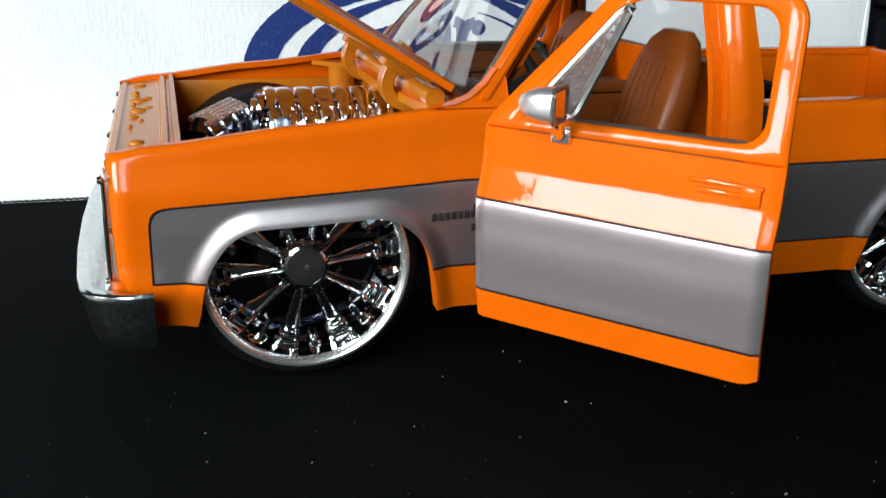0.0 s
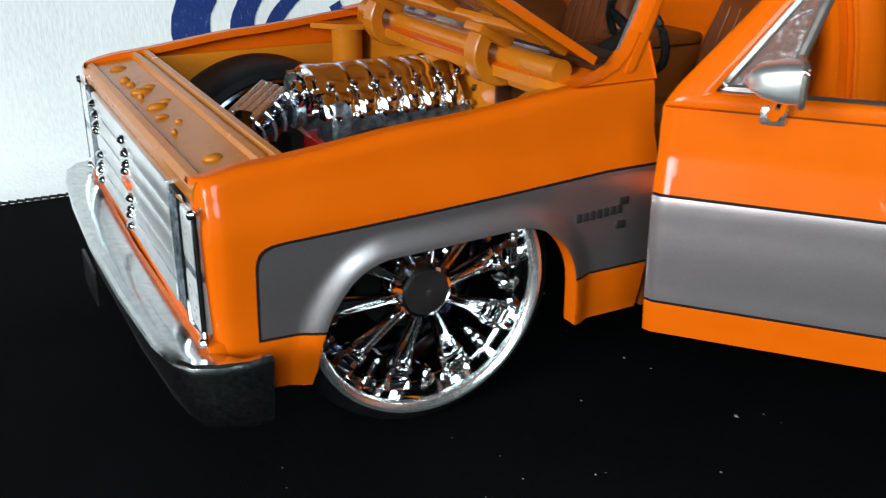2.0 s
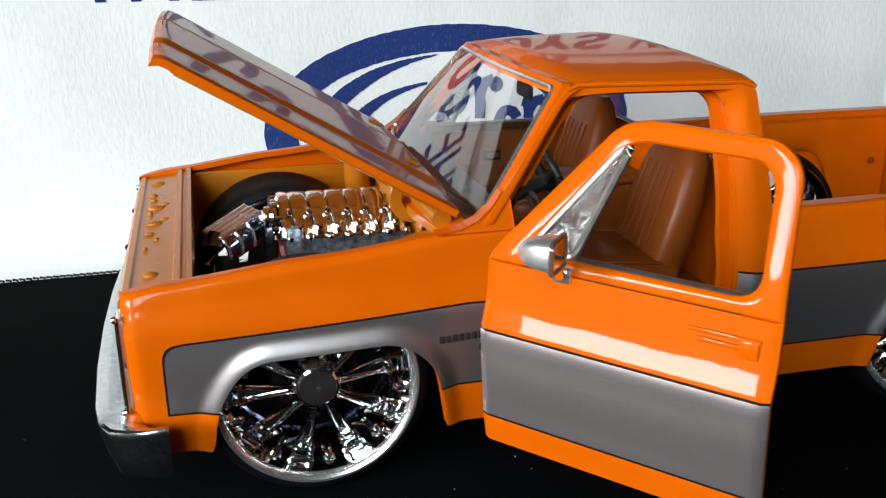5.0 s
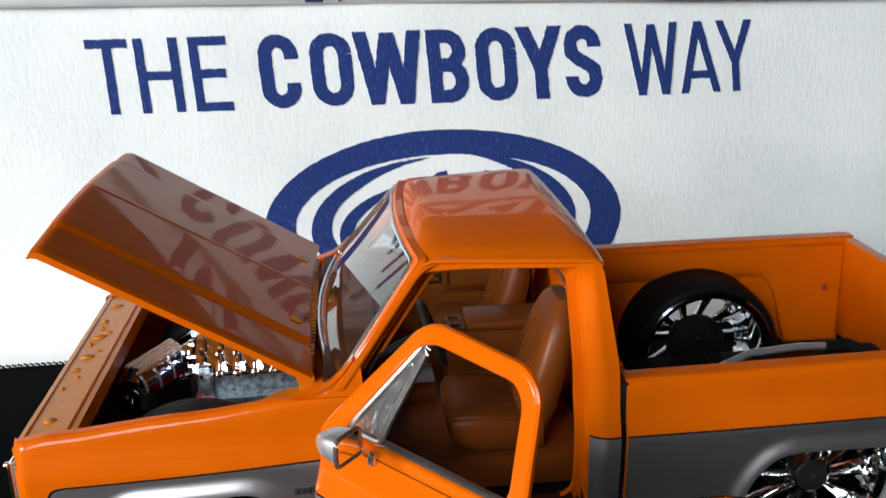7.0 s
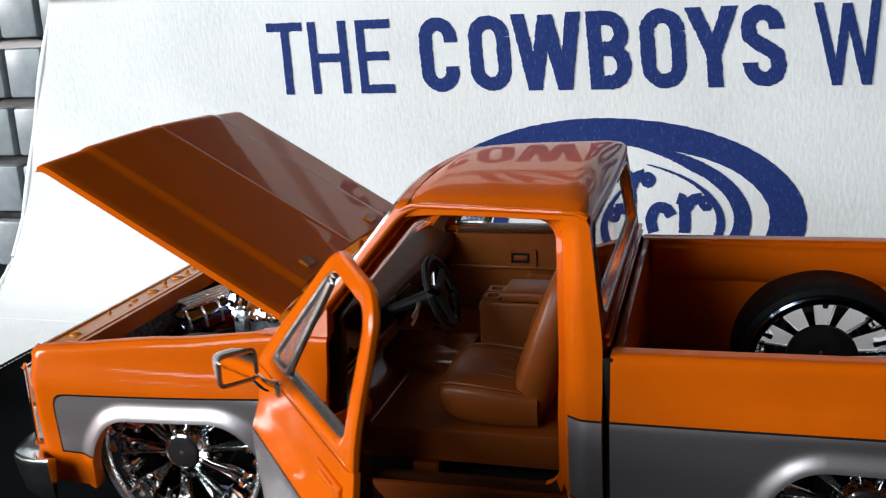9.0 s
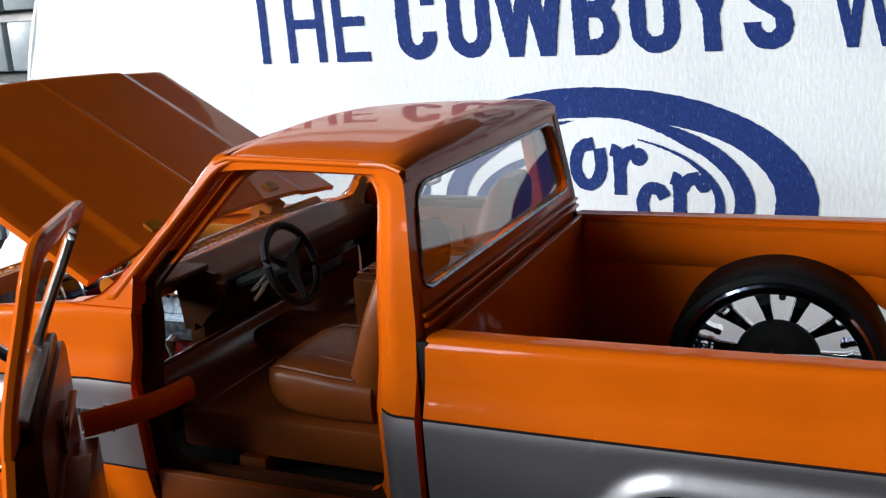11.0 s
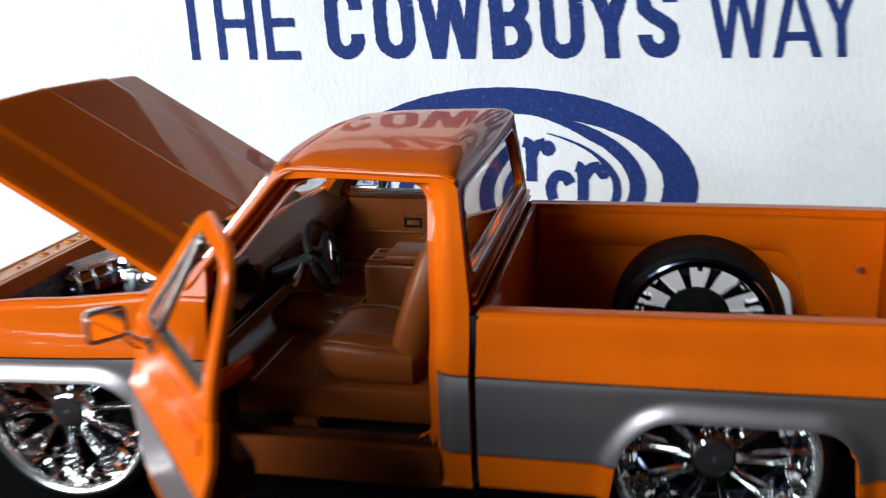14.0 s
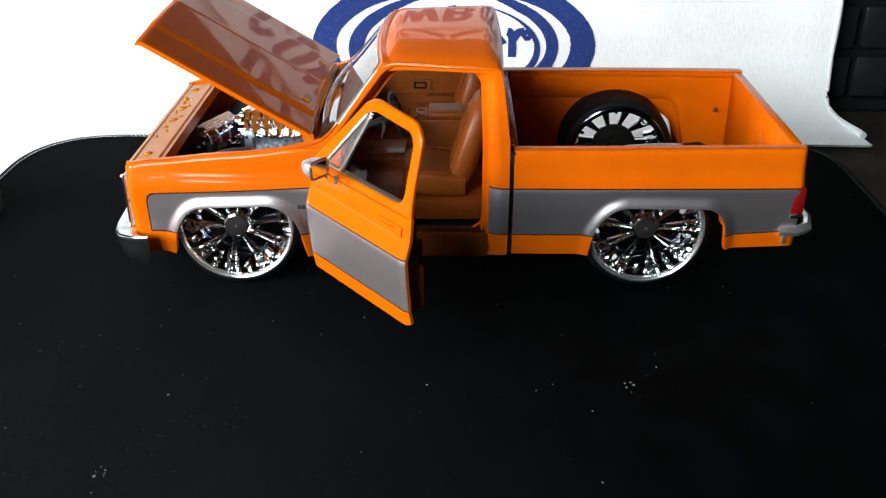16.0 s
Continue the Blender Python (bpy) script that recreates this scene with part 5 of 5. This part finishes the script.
rr = random.Random(3)
for i in range(7):
    for s in (-1, 1):
        for y, z in ((9.0, 37.7), (6.2, 42.3), (8.4, 39.8)):
            bm = bmesh.new()
            lathe(bm, [(0.01, -0.75), (0.42, -0.65), (0.62, -0.2), (0.66, 0.4), (0.01, 0.5)], 8, m=Matrix.Translation((-0.5 + 3.78 * i + rr.uniform(-0.15, 0.15) + (1.9 if z > 39 and z < 41 else 0), s * y, z)) @ Matrix.Rotation(0 if s < 0 else math.pi, 4, "Z"))
            part("bolt", bm, chrome, engine)
# front cover with pulleys and bolts
bm = bmesh.new()
rings(bm, [[(x, a * k, 38.6 + (b - 38.6) * k) for a, b in CASE] for x, k in ((-0.4, 1.0), (-1.6, 1.03), (-2.4, 0.98), (-2.7, 0.8))])
part("front_cover", bm, cast, engine)
for x0, y0, z0, r in ((-3.4, -2.2, 40.4, 2.9), (-4.6, -2.2, 40.4, 2.1), (-3.4, 3.6, 40.0, 2.5), (-4.2, 0.8, 37.0, 2.7)):
    bm = bmesh.new()
    lathe(bm, [(0.01, -0.55), (r * 0.4, -0.6), (r * 0.5, -0.3), (r * 0.82, -0.25), (r, -0.5), (r * 1.05, 0), (r, 0.6), (0.01, 0.6)], 26, m=Matrix.Translation((x0, y0, z0)) @ Matrix.Rotation(radians(-90), 4, "Z"))
    part("pulley", bm, gunmetal if z0 < 40.2 else chrome, engine)
for q in range(9):
    a = radians(40 * q)
    bm = bmesh.new()
    lathe(bm, [(0.01, -1.0), (0.5, -0.9), (0.6, 0.8), (0.01, 0.9)], 8, m=Matrix.Translation((-2.7, 6.9 * math.cos(a), 40.2 + 3.1 * math.sin(a))) @ Matrix.Rotation(radians(-90), 4, "Z"))
    part("bolt", bm, chrome, engine)
# intake: a ribbed bar lying askew over a curved chrome duct that turns down towards the grille
lie = Vector((8.6, 9.6, 2.0)).normalized()
over = Vector((1.4, -3.6, -1.2))
over = (over - lie * over.dot(lie)).normalized()
up_ = over.cross(lie)
up_ = up_ if up_.z > 0 else -up_
askew = Matrix((lie, over, up_)).transposed().to_4x4()
askew.translation = Vector((-11.2, -3.2, 40.5))
bm = bmesh.new()
box(bm, -6.6, 6.4, -2.3, 2.3, -0.7, 0.1, 0.25, m=askew)
scoop = part("intake_scoop", bm, chrome, engine, "ribbed bright metal intake over a curved duct")
for k in range(4):
    bm = bmesh.new()
    box(bm, -6.3, 6.1, -2.05 + 1.12 * k, -1.35 + 1.12 * k, 0.0, 0.4, 0.15, m=askew)
    part("fin", bm, lip_metal, scoop)
bm = bmesh.new()
loops = []
for q in range(7):
    a = radians(-8 + 19 * q)
    loops.append([tuple(askew @ Vector((x, 0.6 + 3.6 * math.sin(a) * k, -4.2 + 3.9 * math.cos(a) * k))) for x, k in ((-6.0, 0.86), (-5.8, 1.0), (5.6, 1.0), (5.9, 0.86))])
rings(bm, loops, caps=False)
part("duct", bm, dark_chrome, scoop)
for x in (-5.9, -2.2, 1.6, 5.6):
    bm = bmesh.new()
    tube(bm, [tuple(askew @ Vector((x, 0.6 + 3.75 * math.sin(radians(a)), -4.2 + 4.05 * math.cos(radians(a))))) for a in range(-8, 112, 15)], 0.32, 8)
    part("duct_band", bm, lip_metal, scoop)
bm = bmesh.new()
tube(bm, [tuple(askew @ Vector(p)) for p in ((-5.0, 0.0, -1.0), (-7.2, 0.8, -2.2), (-8.4, 1.8, -4.6), (-8.8, 2.6, -8.0))], [2.0, 2.1, 2.0, 1.7], 14)
part("intake_elbow", bm, dark_chrome, engine)
bm = bmesh.new()
tube(bm, [(-12.8, -7.2, 34.8), (-13.2, -8.6, 31), (-12.4, -9, 27), (-9, -8, 24)], [2.1, 2.4, 2.4, 2.0], 12)
part("intake_hose", bm, rubber, engine)
for s in (-1, 1):
    for k in range(4):
        bm = bmesh.new()
        tube(bm, [(0.5 + 5.6 * k, s * 10.5, 31), (0.5 + 5.6 * k, s * 14, 30), (2.5 + 5.4 * k, s * 15.5, 25)], 1.1, 8)
        part("header_pipe", bm, gunmetal, engine)
bm = bmesh.new(); box(bm, -5.2, -2.7, 0.5, 10.6, 21, 33.4, 0.8)
part("belt_cover", bm, under, engine)
bm = bmesh.new()
tube(bm, [(-14, -14, 26), (-15, -6, 28), (-14.5, 6, 28), (-14, 14, 26)], 1.2, 8)
part("radiator_hose", bm, black, engine)

# cabin
bm = bmesh.new(); box(bm, 26.5, 80.5, -38.4, 38.4, 17.2, 18.4, 0.3)
part("cab_floor", bm, under, truck)
bm = bmesh.new(); box(bm, 35, 79, -34.5, 34.5, 20.7, 27.4, 0.8)
part("seat_platform", bm, tan, truck)
for y in (-33, 33):
    bm = bmesh.new(); box(bm, 46.4, 51.6, y - 2.6, y + 2.6, 18.2, 20.9, 0.4)
    part("cab_mount", bm, tan, truck)
bm = bmesh.new()
prism(bm, rounded([(-9.5, 18), (9.5, 18), (8.2, 31.2), (-8.2, 31.2)], 2.5, 4), 28.5, 50, "x")
part("transmission_tunnel", bm, gloss_tan, truck)
bm = bmesh.new()
prism(bm, rounded([(38.5, 26.4), (38.5, 27.5), (34.4, 28.3), (31.6, 30.8), (30.6, 33.5), (29.3, 33.7), (29.2, 31.0), (32.0, 26.6)], [0, 0.6, 3, 3, 0.7, 0.5, 0.6, 1], 4), -33.6, 34.4)
part("toe_board", bm, gloss_tan, truck)
bm = bmesh.new(); box(bm, 23.8, 27.0, -15.6, -14.7, 20, 46.6, 0.2); box(bm, 26.1, 27.0, -14.8, 37, 20, 46.6, 0.2)
part("firewall_trim", bm, dash_brown, truck)
bm = bmesh.new()
prism(bm, rounded([(27, 35.8), (31.0, 36.2), (33.4, 39.4), (37.0, 41.5), (37.0, 46.5), (28, 48.4), (25.6, 47.4)], [0, 1, 2, 1.5, 1.5, 1, 0], 4), -22.0, 37.8)
bmesh.ops.bevel(bm, geom=[e for e in bm.edges if e.verts[0].co.y < -21.5 and e.verts[1].co.y < -21.5], offset=1.2, segments=3, affect="EDGES")
dash = part("dashboard", bm, dash_brown, truck, "brown moulded dashboard")
bm = bmesh.new(); box(bm, 36.6, 37.4, -21, -12, 42, 45.6, 0.3); box(bm, 36.6, 37.4, -11, -2, 38.6, 45, 0.3)
part("instrument_panel", bm, black, dash)
bm = bmesh.new(); box(bm, 26.4, 34.5, -37.2, -21.6, 47.4, 48.7, 0.5)
part("dash_end", bm, dash_brown, dash)


def build_seat():
    """A bucket seat facing -x, its base centred on y = 0."""
    loops = []
    for x, w, z0, z1 in ((48.8, 7.6, 31.8, 33.6), (49.1, 9.4, 30.6, 34.7), (50.2, 10.6, 29.0, 35.7), (52.4, 11.3, 27.4, 36.2), (56, 11.6, 26.6, 36.2), (62, 11.6, 26.4, 35.4), (68, 10.8, 26.4, 34.6)):
        n = 24
        loops.append([(x, w * math.copysign(abs(math.cos(q)) ** 0.45, math.cos(q)), (z0 + z1) / 2 + (z1 - z0) / 2 * math.copysign(abs(math.sin(q)) ** 0.5, math.sin(q))) for q in [2 * math.pi * k / n for k in range(n)]])
    bm = bmesh.new()
    rings(bm, loops)
    seat = part("seat", bm, tan, truck, "tan bucket seat with stitched pleats")
    loops = []
    for f, w, t in ((0, 9.6, 3.6), (0.2, 10.6, 4.2), (0.55, 10.4, 3.8), (0.8, 9.0, 3.2), (0.93, 7.0, 2.6), (1.0, 4.5, 1.4)):
        cx, cz = 66 + 7.5 * f, 30 + 27.0 * f
        loops.append([(cx + t * math.copysign(abs(math.sin(q)) ** 0.6, math.sin(q)), w * math.copysign(abs(math.cos(q)) ** 0.5, math.cos(q)), cz) for q in [2 * math.pi * k / 24 for k in range(24)]])
    bm = bmesh.new()
    rings(bm, loops)
    part("backrest", bm, tan, seat)
    for k in range(5):
        y = -5.6 + 2.8 * k
        bm = bmesh.new()
        tube(bm, [(66 + 7.5 * f - t - 0.02, y * (1 - 0.15 * f), 30 + 27.0 * f) for f, t in ((0.22, 4.18), (0.4, 3.98), (0.6, 3.73), (0.78, 3.28))], 0.21, 6)
        part("piping", bm, tan, seat)
        bm = bmesh.new()
        tube(bm, [(x, y, z) for x, z in ((50.4, 35.5), (53, 36.0), (56, 35.98), (60, 35.52), (64, 34.97))], 0.17, 6)
        part("piping", bm, tan, seat)
    for y in (-1, 1):
        bm = bmesh.new()
        tube(bm, [(x, y * w, z) for x, w, z in ((49.3, 8.8, 34.2), (50.4, 9.6, 35.0), (52.4, 10.3, 35.5), (56, 10.6, 35.4), (60, 10.6, 34.95), (65, 10.1, 34.3))], 0.28, 6)
        part("piping", bm, tan, seat)
    return seat


one = build_seat()
one.matrix_basis = Matrix.Translation((1.5 * MM, -21.5 * MM, 0))
copy_thing(one, Matrix.Translation((1.5 * MM, 21.5 * MM, 0)))
bm = bmesh.new(); box(bm, 52.8, 75, -5.2, 5.2, 20, 42.4, 0.8)
console = part("centre_console", bm, tan, truck, "tan centre console with an armrest lid between the seats")
bm = bmesh.new(); box(bm, 57.6, 75, -5.4, 5.4, 42.5, 44.6, 0.7)
part("armrest_lid", bm, tan, console)
for y in (-2.4, 2.4):
    bm = bmesh.new()
    rim_ = outline([(53.4, y - 1.9), (57.2, y - 1.9), (57.2, y + 1.9), (53.4, y + 1.9)], [0.5, 0.5, 0.5, 0.5])
    hole_ = outline([(54.1, y - 1.2), (56.5, y - 1.2), (56.5, y + 1.2), (54.1, y + 1.2)], [0.4, 0.4, 0.4, 0.4])
    ring_panel(bm, rim_, hole_, lambda a, b, d: (a, b, 43.1 - d), 0.9, 2, len(rim_))
    part("cup_rim", bm, tan, console, second=tan)
    # flat black sheet inside the rim, the hollow's shade put in as colour
    bm = bmesh.new(); box(bm, 54.0, 56.6, y - 1.3, y + 1.3, 42.3, 42.5)
    part("cup_shade", bm, under, console, smooth=False)
# steering wheel
hubm = Matrix.Translation((48.8, -18, 48.4)) @ Matrix.Rotation(radians(69), 4, "Y")
bm = bmesh.new()
tube(bm, [tuple(hubm @ Vector((6.8 * math.cos(q), 6.8 * math.sin(q), 0))) for q in [2 * math.pi * k / 36 for k in range(36)]], 0.75, 8, closed=True)
wheel = part("steering_wheel", bm, black, truck, "black plastic steering wheel")
bm = bmesh.new()
for q in (0, 120, 240):
    tube(bm, [tuple(hubm @ Vector((r * math.cos(radians(q)), r * math.sin(radians(q)), -0.8 + 0.1 * r))) for r in (0, 2.5, 6.6)], [1.2, 0.9, 0.6], 6)
tube(bm, [tuple(hubm @ Vector((0, 0, z))) for z in (0.4, -1, -12)], [1.9, 1.6, 1.0], 10)
part("spokes", bm, black, wheel)
bm = bmesh.new()
tube(bm, [(44.4, -19.2, 46.4), (44.8, -21.6, 46.0), (44.6, -24.4, 45.2)], [0.55, 0.4, 0.35], 8)
tube(bm, [(44.0, -19.0, 45.4), (44.2, -21.0, 44.2), (43.8, -22.8, 43.0)], [0.45, 0.35, 0.3], 8)
part("stalk", bm, satin, wheel, "thin metal column stalks")
bm = bmesh.new()
tube(bm, [(47.6, 0, 68.5), (48.6, -0.5, 64.5)], 0.4, 6)
box(bm, 48.2, 49.3, -6.2, 2.2, 61.4, 64.4, 0.6)
part("rear_view_mirror", bm, black, truck)

# suspension rod and arm seen over the bed rail
bm = bmesh.new()
tube(bm, [(110, -14, 30), (114, -12, 33.2), (121, -10.5, 35.2), (132, -10, 35.8), (140, -10, 35.6)], 0.85, 12)
part("air_line", bm, shell, truck, "bent silver rod lying across the bed")
bm = bmesh.new()
tube(bm, [(139, -10, 35.2), (144, -10, 35.6), (149, -11, 34)], [1.3, 1.6, 1.2], 8)
box(bm, 146, 152, -14, -7, 30, 34.6, 0.8)
part("valve_block", bm, under, truck)

# dust on the pad
bm = bmesh.new()
rd = random.Random(11)
spots = [(28.4, -69.4), (117.8, -88.1), (70.8, -111.5), (-80, -60), (150, -40), (40, -60)]
spots += [(rd.uniform(-105, 216), -75 + rd.gauss(0, 55)) for _ in range(80)]
for x, y in spots:
    r = rd.uniform(0.1, 0.24) if rd.random() < 0.92 else rd.uniform(0.3, 0.42)
    k = rd.randint(4, 6)
    ring = [(x + r * rd.uniform(0.5, 1.3) * math.cos(2 * math.pi * i / k), y + r * rd.uniform(0.5, 1.3) * math.sin(2 * math.pi * i / k)) for i in range(k)]
    prism(bm, ring, -0.02, rd.uniform(0.05, 0.2), "z")
for cx, cy in ((-15.3, -129.3), (113.2, -92.6)):
    for _ in range(7):
        x, y, r = cx + rd.gauss(0, 1.2), cy + rd.gauss(0, 1.0), rd.uniform(0.1, 0.4)
        prism(bm, [(x + r * rd.uniform(0.5, 1.3) * math.cos(2 * math.pi * i / 5), y + r * rd.uniform(0.5, 1.3) * math.sin(2 * math.pi * i / 5)) for i in range(5)], -0.02, 0.12, "z")
for _ in range(170):
    x, y, r = rd.gauss(10, 55), rd.gauss(-128, 26), rd.uniform(0.05, 0.11)
    if -104 < x < 215:
        prism(bm, [(x + r * rd.uniform(0.5, 1.4) * math.cos(2 * math.pi * i / 4), y + r * rd.uniform(0.5, 1.4) * math.sin(2 * math.pi * i / 4)) for i in range(4)], -0.02, 0.05, "z")
for x0, x1, y0, y1, count in ((-104, 25, -135, -45, 130), (60, 205, -125, -55, 70)):
    for _ in range(count):
        x, y, r = rd.uniform(x0, x1), rd.uniform(y0, y1), rd.uniform(0.04, 0.09)
        prism(bm, [(x + r * rd.uniform(0.5, 1.6) * math.cos(2 * math.pi * i / 4), y + r * rd.uniform(0.5, 1.6) * math.sin(2 * math.pi * i / 4)) for i in range(4)], -0.02, 0.05, "z")
tagged(part("dust", bm, dust, None, smooth=False), "pale specks of dust and lint on the black pad", "dust", kind="stuff")
